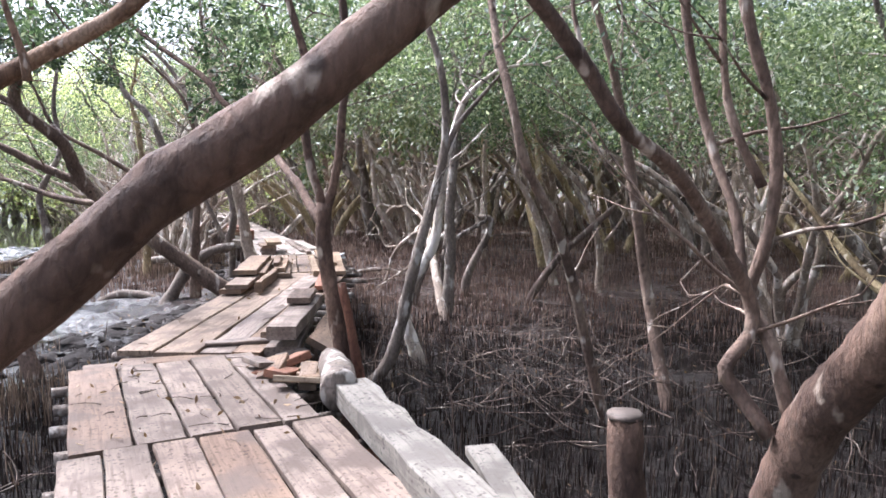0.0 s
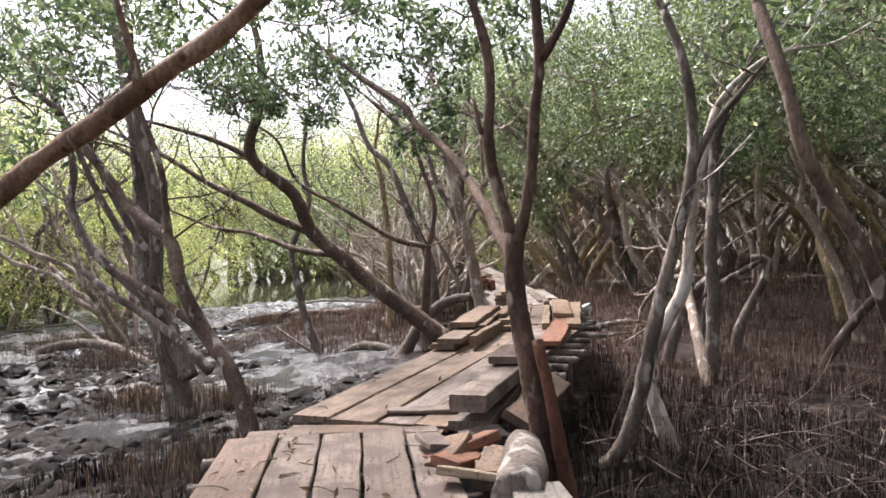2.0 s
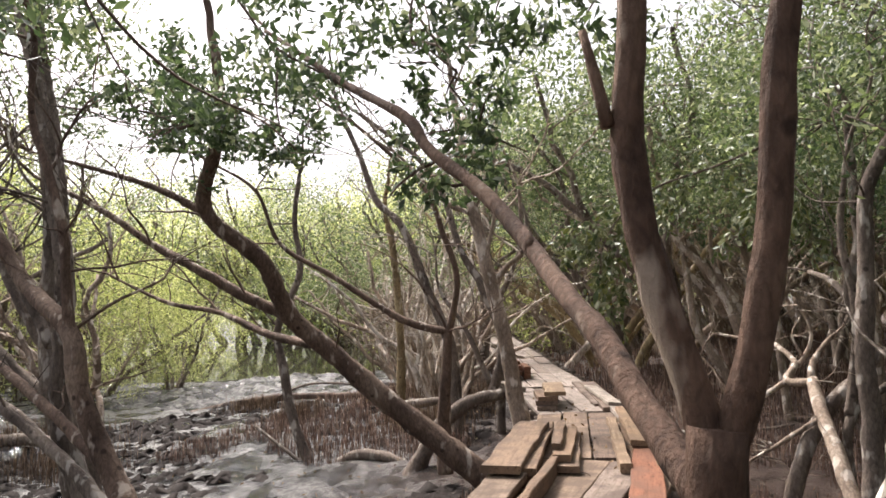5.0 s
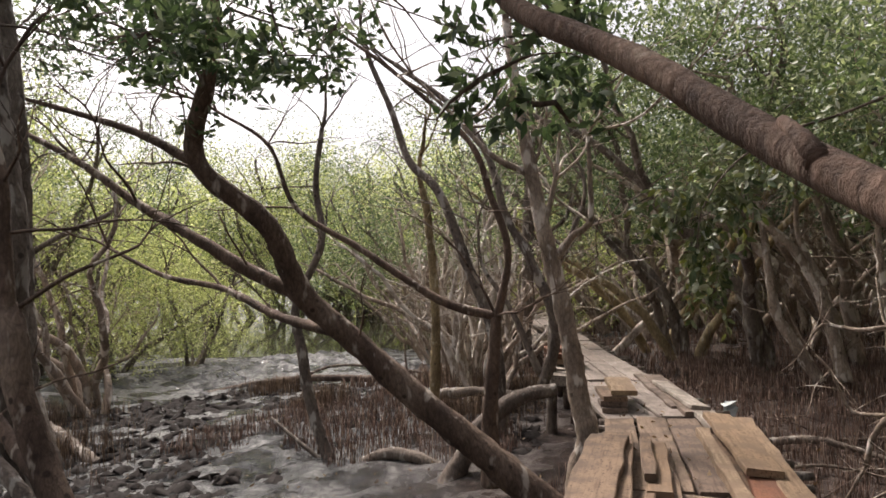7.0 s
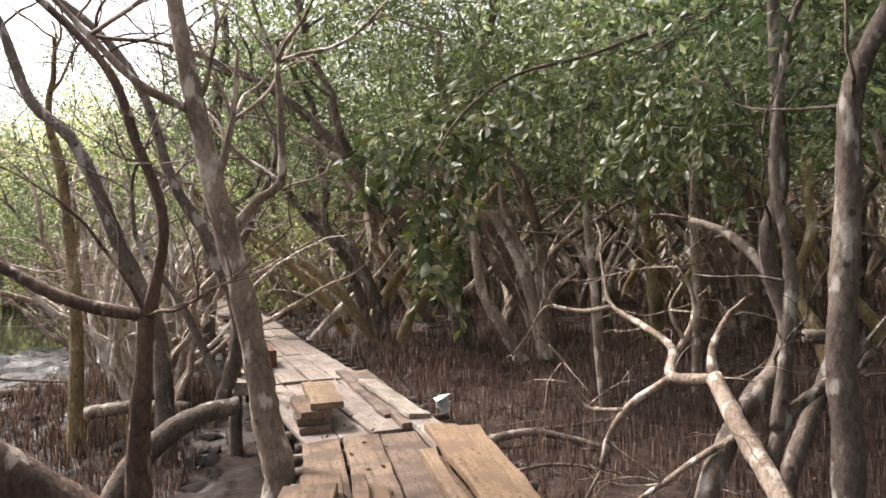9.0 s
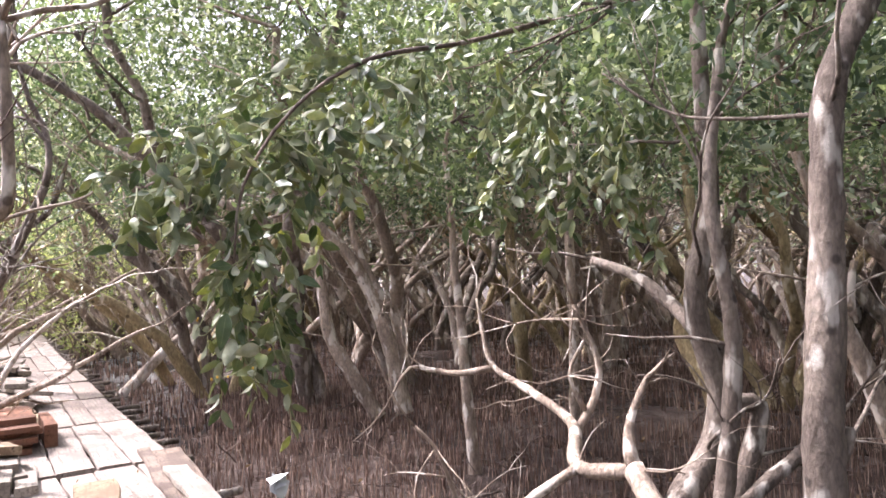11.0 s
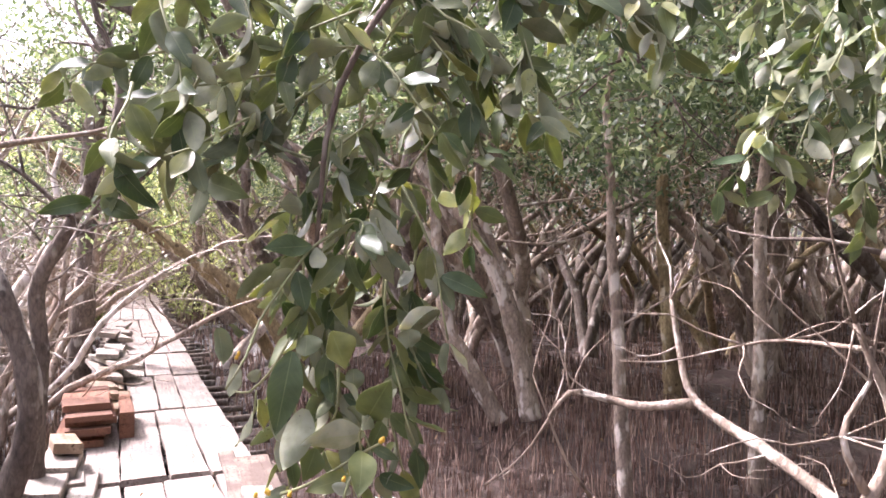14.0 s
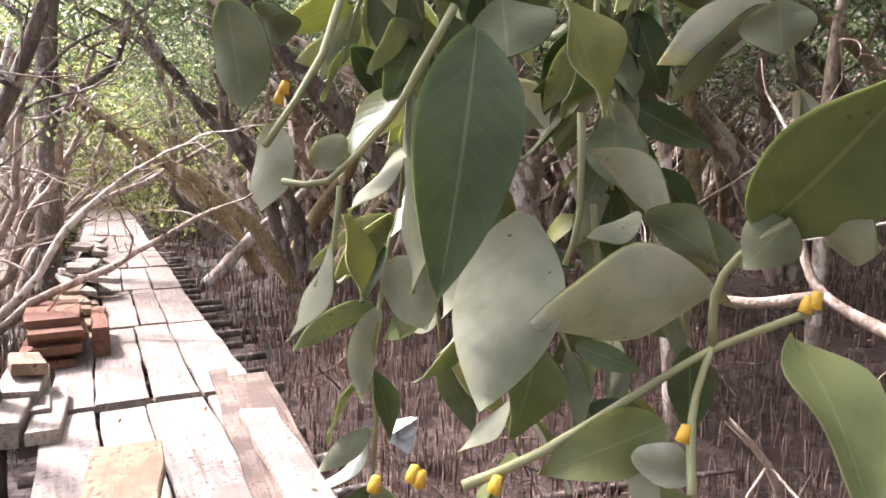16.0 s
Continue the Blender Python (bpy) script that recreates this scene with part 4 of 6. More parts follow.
# leaves of the fitted trees, most hung where their crowns show
rs = np.random.RandomState(7)
for key, centre, radii, count, stuff in (
    ("arching", (-2.83, 5.72, 3.03), (0.9, 0.7, 0.55), 1100, LEAF_DARK),
    ("arching", (-1.7, 5.43, 2.77), (0.7, 0.6, 0.35), 500, LEAF_DARK),
    ("arching", (-1.73, 6.4, 2.53), (0.3, 0.4, 0.35), 260, LEAF_DARK),
    ("long_lean", (-4.04, 6.7, 3.15), (1.0, 0.7, 0.5), 1200, LEAF_DARK),
    ("long_lean", (-3.26, 6.79, 2.95), (0.35, 0.4, 0.42), 420, LEAF_DARK),
    ("left_pair", (-6.6, 6.4, 4.2), (1.6, 1.2, 0.8), 2200, LEAF),
    ("left_stem", (-5.6, 5.7, 3.5), (0.9, 0.8, 0.6), 900, LEAF),
    ("upper_left", (-2.4, 3.6, 2.9), (1.3, 0.8, 0.45), 1500, LEAF_DARK),
    ("upper_left", (-3.4, 3, 2.2), (0.7, 0.7, 0.5), 700, LEAF_DARK),
    ("long_lean", (-4.73, 6.79, 2.83), (0.7, 0.5, 0.4), 700, LEAF_DARK),
    ("left_pair", (-6.6, 7.4, 3.5), (0.9, 0.6, 0.4), 800, LEAF_DARK),
    ("forked", (-0.4, 4.6, 3.4), (1.2, 1.0, 0.5), 1300, LEAF_DARK),
    ("curved", (0.51, 10.2, 3.06), (1.2, 1.0, 0.75), 3000, LEAF),
    ("dark_upright", (1.09, 9.6, 2.92), (1.3, 1.1, 0.9), 3000, LEAF_DARK),
    ("pale_slant", (1.6, 10.8, 2.87), (1.1, 1.0, 0.75), 2400, LEAF),
    ("v_pair", (-1.24, 13.2, 2.94), (1.4, 1.2, 0.80), 3200, LEAF),
    ("pale_thin", (-0.16, 12, 2.76), (1.0, 0.9, 0.65), 2400, LEAF),
    ("plain_thin", (1.23, 13.2, 3.05), (1.3, 1.2, 0.75), 2600, LEAF_DARK),
    ("s_trunk", (2.32, 12.7, 2.96), (1.4, 1.2, 0.75), 2600, LEAF),
    ("yellow_trunk", (0.96, 15.6, 2.89), (1.6, 1.4, 1.0), 2800, LEAF_DARK),
    ("white_trunk", (1.4, 8, 3.2), (1.6, 1.3, 0.9), 2800, LEAF),
    ("right_lit", (2.2, 5, 3), (1.5, 1.2, 0.8), 2200, LEAF_DARK),
    ("right_dark", (2.4, 2.6, 2.9), (1.2, 1.2, 0.6), 1500, LEAF_DARK),
    ("mid_pale", (2.6, 10.6, 2.4), (1.5, 1.2, 0.9), 2600, LEAF),
    ("mid_slant", (3.4, 9.8, 2.2), (1.2, 1.2, 0.8), 1800, LEAF_DARK),
    ("far_post", (-5, 17, 4), (1.6, 1.6, 1.1), 2400, LEAF),
    ("v_pair", (-1.54, 13.6, 4.37), (1.7, 1.6, 1.0), 3600, LEAF),
    ("pale_thin", (0.03, 12.2, 4.18), (1.5, 1.3, 0.9), 3000, LEAF),
    ("plain_thin", (1.42, 13.4, 4.58), (1.7, 1.5, 1.1), 3400, LEAF),
    ("curved", (0.6, 10, 4.19), (1.5, 1.2, 0.8), 2600, LEAF),
    ("s_trunk", (2.6, 12.6, 4.4), (1.7, 1.5, 1.0), 3000, LEAF),
    ("yellow_trunk", (0.65, 16, 4.86), (2.0, 1.6, 1.1), 3600, LEAF),
    ("white_trunk", (1.5, 7.9, 4.6), (1.6, 1.4, 0.8), 2400, LEAF),
    ("mid_pale", (2.8, 10.4, 4.4), (1.7, 1.4, 1.0), 3000, LEAF),
    ("upper_left", (-3.82, 5, 3.51), (0.35, 0.4, 0.22), 420, LEAF_DARK),
    ("upper_left", (-4.57, 4.6, 3.45), (0.4, 0.4, 0.3), 500, LEAF_DARK),
    ("upper_left", (-5.54, 4.8, 2.96), (0.35, 0.4, 0.3), 420, LEAF_DARK),
    ("long_lean", (-4.8, 7, 3.52), (0.5, 0.4, 0.45), 650, LEAF_DARK),
    ("long_lean", (-4.07, 7, 2.96), (0.22, 0.25, 0.25), 200, LEAF_DARK),
    ("arching", (-2.82, 5.8, 3.52), (0.45, 0.4, 0.25), 480, LEAF_DARK),
    ("arching", (-1.94, 5.6, 3.22), (0.4, 0.4, 0.25), 420, LEAF_DARK),
    ("arching", (-1.61, 5.8, 2.7), (0.3, 0.3, 0.35), 330, LEAF_DARK),
    ("arching", (-1.56, 6, 2.35), (0.25, 0.3, 0.2), 200, LEAF_DARK),
    ("forked", (-1.1, 5.4, 2.99), (0.4, 0.4, 0.3), 420, LEAF_DARK),
    ("forked", (-0.65, 5.6, 2.96), (0.4, 0.4, 0.4), 420, LEAF_DARK),
    ("left_pair", (-9.51, 7.5, 2.17), (0.4, 0.4, 0.35), 300, LEAF_DARK),
    ("left_pair", (-8, 6.6, 4.06), (0.6, 0.5, 0.5), 700, LEAF_DARK),
    ("left_pair", (-6.3, 6.6, 4.27), (0.6, 0.5, 0.35), 600, LEAF_DARK),
    ("arching", (-4.34, 5.9, 2.89), (0.28, 0.3, 0.2), 200, LEAF_DARK),
    ("arching", (-3.52, 5.7, 2.63), (0.32, 0.3, 0.22), 260, LEAF_DARK),
    ("arching", (-2.87, 5.7, 2.42), (0.22, 0.25, 0.2), 180, LEAF_DARK),
    ("arching", (-1.77, 5.6, 2.12), (0.2, 0.22, 0.25), 170, LEAF_DARK),
    ("arching", (-1.57, 5.8, 2.04), (0.2, 0.22, 0.14), 110, LEAF_DARK),
    # unseen overhead crowns, added to shade the ground on the right
    ("right_lit", (3, 4, 5.2), (1.9, 1.7, 0.8), 2600, LEAF_DARK),
    ("right_dark", (2.6, 1.2, 5), (1.8, 1.6, 0.7), 2400, LEAF_DARK),
    ("right_slim", (1.9, 6.2, 5.3), (1.7, 1.6, 0.7), 2400, LEAF_DARK),
    ("white_trunk", (2.6, 8.6, 5.6), (1.8, 1.6, 0.7), 2400, LEAF_DARK),
    ("corner_log", (3.8, -0.6, 4.6), (1.8, 1.6, 0.7), 2200, LEAF_DARK),
    ("mid_slant", (4.4, 7, 4.8), (1.8, 1.6, 0.8), 2400, LEAF_DARK),
    ("mid_slant", (5, 3.6, 4.4), (1.8, 1.6, 0.9), 2400, LEAF_DARK),
):
    tree = tree_of[key]
    rel = np.asarray(centre) - np.asarray(tree.location)
    crown(tree, rel, radii, count, rs.randint(9999), stuff, sprigs=max(10, count // 70))
    span = max(radii)
    runs = []
    rng = random.Random(count + len(key))
    for _ in range(max(3, count // 350)):
        way = Vector((rng.uniform(-1, 1), rng.uniform(-1, 1), rng.uniform(-0.7, 0.6)))
        runs += twigs(tuple(rel), way, span * rng.uniform(0.7, 1.1), 0.012, rng, 2, 0.3, 0.03)
    twig_mesh("brushwood", tree, runs, BARK_DARK, 3, 0.2)

# the rust-red side root of the forked tree
forked = tree_of["forked"]
limb("side_root", forked, [tuple(a - b for a, b in zip(q, forked.location)) for q in [(0.05, 3.3, 0.6), (0.11, 3.3, 0.29), (0.16, 3.3, -0.02), (0.22, 3.3, -0.33), (0.28, 3.27, -0.8)]], 0.03, 0.05, BARK_RUST, random.Random(12), "rust-red bare side root", sides=10, step=0.06)
# the sawn stump
stump = tagged(new("tree_stump"), "cut brown stump with a flat sawn top in mud", "tree stump")
stump.location = (1.66, 1.4, -0.85)
limb("trunk", stump, [(0, 0, 0), (-0.01, 0.0, 0.6), (-0.03, 0.02, 1.16)], 0.088, 0.074, BARK_RED, random.Random(6), sides=12)
limb("sawn_top", stump, [(-0.03, 0.02, 1.155), (-0.03, 0.02, 1.175)], 0.079, 0.077, WOOD_OLD, random.Random(8), sides=12, step=0.02)

# ---- the boardwalk ----
SPANS = [  # start, end, width, boards, timber
    ((2.85, -3.7), (1.27, -0.95), 1.36, 5, WOOD_DECK),
    ((1.25, -0.93), (-0.4, 1.93), 1.36, 6, WOOD_DECK),
    ((-0.41, 1.95), (-1.28, 3.42), 1.27, 5, WOOD_DECK),
    ((-1.22, 3.68), (-1.32, 7.72), 1.14, 4, WOOD_BROWN),
    ((-1.38, 7.75), (-1.98, 9.92), 1.12, 4, WOOD_BROWN),
    ((-2.03, 9.93), (-3.02, 11.93), 1.02, 4, WOOD_WORN),
    ((-3.0, 11.98), (-3.8, 13.7), 1.05, 4, WOOD_WORN),
    ((-3.81, 13.73), (-4.52, 15.27), 1.02, 4, WOOD_WORN),
    ((-4.53, 15.3), (-5.2, 16.8), 1.02, 4, WOOD_WORN),
    ((-5.21, 16.82), (-5.93, 18.33), 1.02, 4, WOOD_WORN),
    ((-5.94, 18.35), (-7.05, 20.75), 1.02, 4, WOOD_WORN),
    ((-7.06, 20.78), (-8.6, 24.2), 1.02, 4, WOOD_WORN),
    ((-8.61, 24.23), (-10.5, 28.5), 1.05, 4, WOOD_WORN),
]


boardwalk = tagged(new("boardwalk"), "narrow boardwalk of rough weathered planks on round poles", "boardwalk", kind="structure")
rng = random.Random(11)
for at, ((x0, y0), (x1, y1), width, count, stuff) in enumerate(SPANS):
    h0, h1 = float(deck_rise(y0)), float(deck_rise(y1))
    way = Vector((x1 - x0, y1 - y0, 0))
    length, yaw = way.length, math.atan2(y1 - y0, x1 - x0)
    way.normalize()
    side = Vector((-way.y, way.x, 0))
    parts = [rng.uniform(0.8, 1.2) for _ in range(count)]
    total, used = sum(parts), 0.0
    for k, share in enumerate(parts):
        w = width * share / total
        mid = Vector(((x0 + x1) / 2, (y0 + y1) / 2, 0)) + side * (used + w / 2 - width / 2)
        used += w
        cut = rng.uniform(0.0, 0.05)
        tone = stuff
        if stuff is WOOD_BROWN and k == 1:
            tone = WOOD_DECK
        plank = new("plank", board_mesh("plank", length - 0.012 - cut, w - 0.016, 0.042, tone, rng))
        plank.parent = boardwalk
        plank.matrix_local = pose(mid.x, mid.y, (h0 + h1) / 2 - 0.021 + rng.uniform(-0.006, 0.006), rng.uniform(-0.8, 0.8), -math.degrees(math.atan2(h1 - h0, length)) + rng.uniform(-0.25, 0.25), math.degrees(yaw) + rng.uniform(-0.35, 0.35))
    # round cross poles and, at the ends, posts into the mud
    poles = max(4, int(length / (0.32 if at > 2 else 0.5)))
    for k in range(poles):
        s = (k + 0.5) / poles
        mid = Vector((x0 + (x1 - x0) * s, y0 + (y1 - y0) * s, h0 + (h1 - h0) * s - 0.085))
        reach = rng.uniform(0.12, 0.3)
        a, b = mid + side * (width / 2 + rng.uniform(0.02, 0.1)), mid - side * (width / 2 + reach)
        limb("cross_pole", boardwalk, [tuple(a), tuple((a + b) / 2 + Vector((0, 0, rng.uniform(-0.01, 0.01)))), tuple(b)], 0.036, 0.03, BARK_GREY, rng, sides=8, step=0.3)
        if k % 2 == 0:
            for sgn in (1, -1):
                q = mid + side * sgn * (width / 2 - 0.06)
                low = float(ground_height(q.x, q.y)) - 0.15
                limb("post", boardwalk, [(q.x, q.y, q.z - 0.035), (q.x + rng.uniform(-0.03, 0.03), q.y, low)], 0.04, 0.045, BARK_DARK, rng, sides=8, step=0.3)
    for sgn in (1, -1):
        a = Vector((x0, y0, h0 - 0.155)) + side * sgn * (width / 2 - 0.12)
        b = Vector((x1, y1, h1 - 0.155)) + side * sgn * (width / 2 - 0.12)
        limb("bearer", boardwalk, [tuple(a), tuple((a + b) / 2), tuple(b)], 0.04, 0.038, BARK_DARK, rng, sides=8, step=0.4)
# the board laid across where the walk bends
for cx, cy, ln, wd, yaw in ((-1.62, 3.36, 0.42, 0.2, 29), (-1.17, 3.6, 1.0, 0.19, 14)):
    plank = new("plank", board_mesh("plank", ln, wd, 0.035, WOOD_DECK if ln < 0.5 else WOOD_BROWN, rng))
    plank.parent = boardwalk
    plank.matrix_local = pose(cx, cy, -0.04, 0, 0, yaw)


# ---- loose boards and offcuts on the walk ----
def loose_board(x, y, z, length, width, thick, yaw, material, words, group, rx=0.0, ry=0.0, name="loose_board"):
    ob = new(name, board_mesh(name, length, width, thick, material, rng, 0.01))
    ob.matrix_world = pose(x, y, z + float(deck_rise(y)) + thick / 2, rx, ry, yaw)
    return tagged(ob, words, "board", group)


def yaw_of(a, b):
    return math.degrees(math.atan2(b[1] - a[1], b[0] - a[0]))


BROWN_WORDS = "rough brown sawn board stacked on the boardwalk's edge"
PALE_WORDS = "pale sawn board lying along the boardwalk's edge"
RED_WORDS = "short red-brown board in a neat stack"
# stack on the channel side
for x, y, z, ln, wd, th, yaw, stuff in (
    (-1.78, 6.75, 0.0, 1.5, 0.24, 0.05, 96, WOOD_BROWN), (-1.75, 6.72, 0.055, 1.4, 0.25, 0.05, 98, WOOD_BROWN),
    (-1.52, 6.8, 0.0, 1.4, 0.07, 0.12, 97, WOOD_BROWN), (-1.93, 7.5, 0.11, 1.75, 0.27, 0.05, 101, WOOD_BROWN),
    (-1.9, 7.75, 0.055, 1.9, 0.22, 0.05, 103, WOOD_BROWN), (-1.62, 7.85, 0.0, 1.3, 0.16, 0.05, 104, WOOD_BROWN),
    (-1.66, 7.9, 0.055, 1.2, 0.13, 0.05, 102, WOOD_FRESH), (-1.75, 8.0, 0.11, 1.1, 0.08, 0.045, 104, WOOD_BROWN),
):
    loose_board(x, y, z, ln, wd, th, yaw, stuff, BROWN_WORDS, "stack on the channel side")
# small stack by the pale trunk
for k, (dx, dy, ln, yaw, stuff) in enumerate(((0, 0, 0.55, 110, WOOD_OLD), (0.01, 0.02, 0.5, 106, WOOD_OLD), (-0.02, 0.05, 0.6, 112, WOOD_BROWN), (0.02, 0.25, 0.9, 109, WOOD_FRESH))):
    loose_board(-2.55 + dx, 10.2 + dy, k * 0.052, ln, 0.24, 0.05, yaw, stuff, "short sawn board in a small stack", "small stack")
# long boards laid on the landward edge
for x, y, z, ln, wd, th, yaw, stuff, rx in (
    (-1.33, 8.3, 0.0, 2.0, 0.09, 0.07, 105, WOOD_FRESH, 0), (-0.93, 7.4, 0.0, 2.3, 0.22, 0.05, 100, WOOD_RED, 0),
    (-1.3, 8.9, 0.055, 1.8, 0.22, 0.05, 106, WOOD_FRESH, 4), (-1.08, 8.7, 0.0, 2.5, 0.16, 0.05, 103, WOOD_FRESH, 0),
    (-1.62, 9.9, 0.005, 1.0, 0.2, 0.05, 110, WOOD_PALE, 3), (-2.16, 11.15, 0.0, 2.4, 0.22, 0.05, 111, WOOD_DECK, 0),
    (-2.4, 11.4, 0.0, 2.2, 0.1, 0.035, 112, WOOD_DECK, 0), (-2.05, 10.85, 0.05, 1.6, 0.17, 0.04, 114, WOOD_PALE, 6),
):
    loose_board(x, y, z, ln, wd, th, yaw, stuff, PALE_WORDS, "boards along the edge", rx)
# red stack and the rough slabs around it
for k in range(6):
    j = random.Random(50 + k)
    loose_board(-4.05 + j.uniform(-0.03, 0.03), 12.98 + j.uniform(-0.05, 0.05), k * 0.047, 0.85 + j.uniform(-0.15, 0.1), 0.3 + j.uniform(-0.05, 0.05), 0.045, 114 + j.uniform(-4, 4), WOOD_RED, RED_WORDS, "red stack")
loose_board(-3.83, 13.15, 0.0, 0.7, 0.09, 0.2, 116, WOOD_RED, RED_WORDS, "red stack")
for x, y, z, ln, wd, th, yaw, rx, ry in (
    (-3.62, 11.85, 0.0, 0.6, 0.22, 0.08, 118, 0, 0), (-3.65, 11.9, 0.085, 0.5, 0.2, 0.07, 112, 4, 0), (-3.42, 11.7, 0.0, 0.7, 0.14, 0.06, 114, 0, 0),
    (-4.25, 13.9, 0.0, 0.8, 0.2, 0.05, 112, 0, 0), (-4.4, 14.1, 0.055, 0.7, 0.12, 0.05, 118, 5, 3),
    (-5.0, 15.2, 0.06, 1.6, 0.2, 0.05, 122, 8, 2), (-4.85, 15.0, 0.0, 1.5, 0.25, 0.05, 116, 0, 0), (-4.75, 14.7, 0.115, 0.6, 0.12, 0.04, 108, 6, 0),
    (-5.8, 17.2, 0.0, 1.1, 0.24, 0.05, 118, 0, 0), (-5.85, 17.3, 0.055, 1.0, 0.2, 0.05, 112, 5, 0), (-5.9, 17.5, 0.11, 0.9, 0.16, 0.05, 124, 6, 0),
    (-3.72, 12.05, 0.155, 0.45, 0.16, 0.06, 122, 7, 5), (-3.55, 11.55, 0.0, 0.5, 0.2, 0.12, 110, 3, 0),
    (-4.95, 15.35, 0.115, 1.3, 0.26, 0.05, 128, 10, 3), (-5.15, 15.6, 0.165, 0.9, 0.22, 0.05, 116, 5, 4), (-4.62, 14.35, 0.06, 0.8, 0.2, 0.06, 125, 4, 2),
    (-5.45, 16.4, 0.0, 1.1, 0.3, 0.06, 120, 0, 0), (-5.5, 16.5, 0.065, 0.9, 0.24, 0.06, 112, 6, 2), (-5.95, 17.35, 0.16, 0.8, 0.22, 0.06, 110, 8, 3),
    (-6.2, 18.2, 0.0, 1.0, 0.28, 0.06, 116, 0, 0), (-6.25, 18.3, 0.065, 0.8, 0.2, 0.06, 124, 5, 0),
    (-6.55, 19.1, 0.0, 0.9, 0.2, 0.05, 118, 0, 0), (-6.6, 19.2, 0.055, 0.7, 0.16, 0.05, 108, 4, 0),
):
    loose_board(x, y, z, ln, wd, th, yaw, WOOD_PALE if x > -3.7 or x < -4.9 else WOOD_FRESH, "rough pale slab with bark edges on the boardwalk", "pale slabs", rx, ry)
# pile beside the forked tree
for x, y, z, ln, wd, th, yaw, stuff, rx in (
    (-0.55, 4.2, 0.0, 1.2, 0.25, 0.06, 98, WOOD_OLD, 0), (-0.62, 4.35, 0.065, 1.0, 0.24, 0.05, 94, WOOD_BROWN, 0), (-0.52, 4.3, 0.12, 1.5, 0.21, 0.1, 95, WOOD_DECK, 0),
    (-0.6, 4.75, 0.225, 0.6, 0.2, 0.05, 98, WOOD_DECK, 0), (-0.28, 4.4, 0.0, 1.3, 0.2, 0.05, 95, WOOD_BROWN, 30),
    (-0.9, 3.98, 0.0, 0.55, 0.13, 0.03, 15, WOOD_OLD, 0),
):
    loose_board(x, y, z, ln, wd, th, yaw, stuff, "rough offcut board piled beside the forked tree", "pile by the forked tree", rx)
for k in range(9):
    j = random.Random(70 + k)
    loose_board(-0.25 + j.uniform(-0.3, 0.25), 3.15 + j.uniform(-0.45, 0.4), j.uniform(0.0, 0.04), j.uniform(0.22, 0.4), j.uniform(0.1, 0.2), j.uniform(0.025, 0.06), j.uniform(0, 180), (WOOD_FRESH, WOOD_RED, WOOD_OLD, WOOD_BROWN)[k % 4], "broken chunk of orange-brown wood and bark", "offcuts", j.uniform(-25, 25), j.uniform(-12, 12), "wood_chunk")
# split log and board beside the start of the walk
log = tagged(new("split_log"), "long bleached split log lying along the boardwalk", "log")
log.location = (0.02, 3.1, 0.09)
limb("round_end", log, [(0, 0, 0), (0.1, -0.3, 0.0), (0.18, -0.62, -0.02)], 0.1, 0.12, BARK_GREY, random.Random(9), sides=14)
beam = new("sawn_face", board_mesh("sawn_face", 2.5, 0.22, 0.13, WOOD_GREY, rng, 0.015))
beam.parent = log
beam.matrix_local = pose(0.75, -1.65, -0.03, 0, 0, yaw_of((0.15, -0.5), (1.2, -2.7)))
loose_board(1.3, 1.0, -0.14, 2.1, 0.16, 0.05, yaw_of((1.06, 1.9), (1.55, 0.1)), WOOD_GREY, PALE_WORDS, "boards along the edge", 0, 2)

bag = tagged(piece("plastic_bag", *joined([leaf_cloud(np.array([(0, 0, 0.05 * i) for i in range(4)]), np.full(4, 0.22), 4, 0.2, 0.9)]), PLASTIC), "crumpled pale plastic bag on the mud", "plastic bag")
bag.location = (-1.72, 12.2, float(ground_height(-1.72, 12.2)) + 0.12)


# ---- pencil roots, twigs and dry leaves on the mud ----
def off_walk(x, y, margin=0.7):
    keep = np.ones(len(x), dtype=bool)
    for (x0, y0), (x1, y1), width, _, _ in SPANS:
        dx, dy = x1 - x0, y1 - y0
        s = np.clip(((x - x0) * dx + (y - y0) * dy) / (dx * dx + dy * dy), 0, 1)
        keep &= np.hypot(x - x0 - s * dx, y - y0 - s * dy) > margin
    return keep


def spikes(name, x, y, high, wide, seed, words, stuff=None):
    r = np.random.RandomState(seed)
    n = len(x)
    z = ground_height(x, y)
    h = r.uniform(0.45, 1.0, n) ** 1.3 * high
    w = wide * r.uniform(0.7, 1.3, n)
    lx, ly = r.normal(size=n) * 0.12 * h, r.normal(size=n) * 0.12 * h
    ang = r.uniform(0, 6.28, n)
    vs = []
    for k in range(3):
        a = ang + k * 2.0944
        vs.append(np.stack([x + w * np.cos(a), y + w * np.sin(a), z - 0.04], -1))
    for k in range(3):
        a = ang + k * 2.0944
        vs.append(np.stack([x + lx * 0.6 + 0.7 * w * np.cos(a), y + ly * 0.6 + 0.7 * w * np.sin(a), z + 0.7 * h], -1))
    vs.append(np.stack([x + lx, y + ly, z + h], -1))
    v = np.stack(vs, 1).reshape(-1, 3)
    b = np.arange(n)[:, None] * 7
    q = np.concatenate([b + [0, 1, 4, 3], b + [1, 2, 5, 4], b + [2, 0, 3, 5]])
    t = np.concatenate([b + [3, 4, 6], b + [4, 5, 6], b + [5, 3, 6]])
    return tagged(piece(name, v, [q, t], stuff or SPIKE_SHADED), words, "pencil roots", kind="stuff")


r = np.random.RandomState(21)


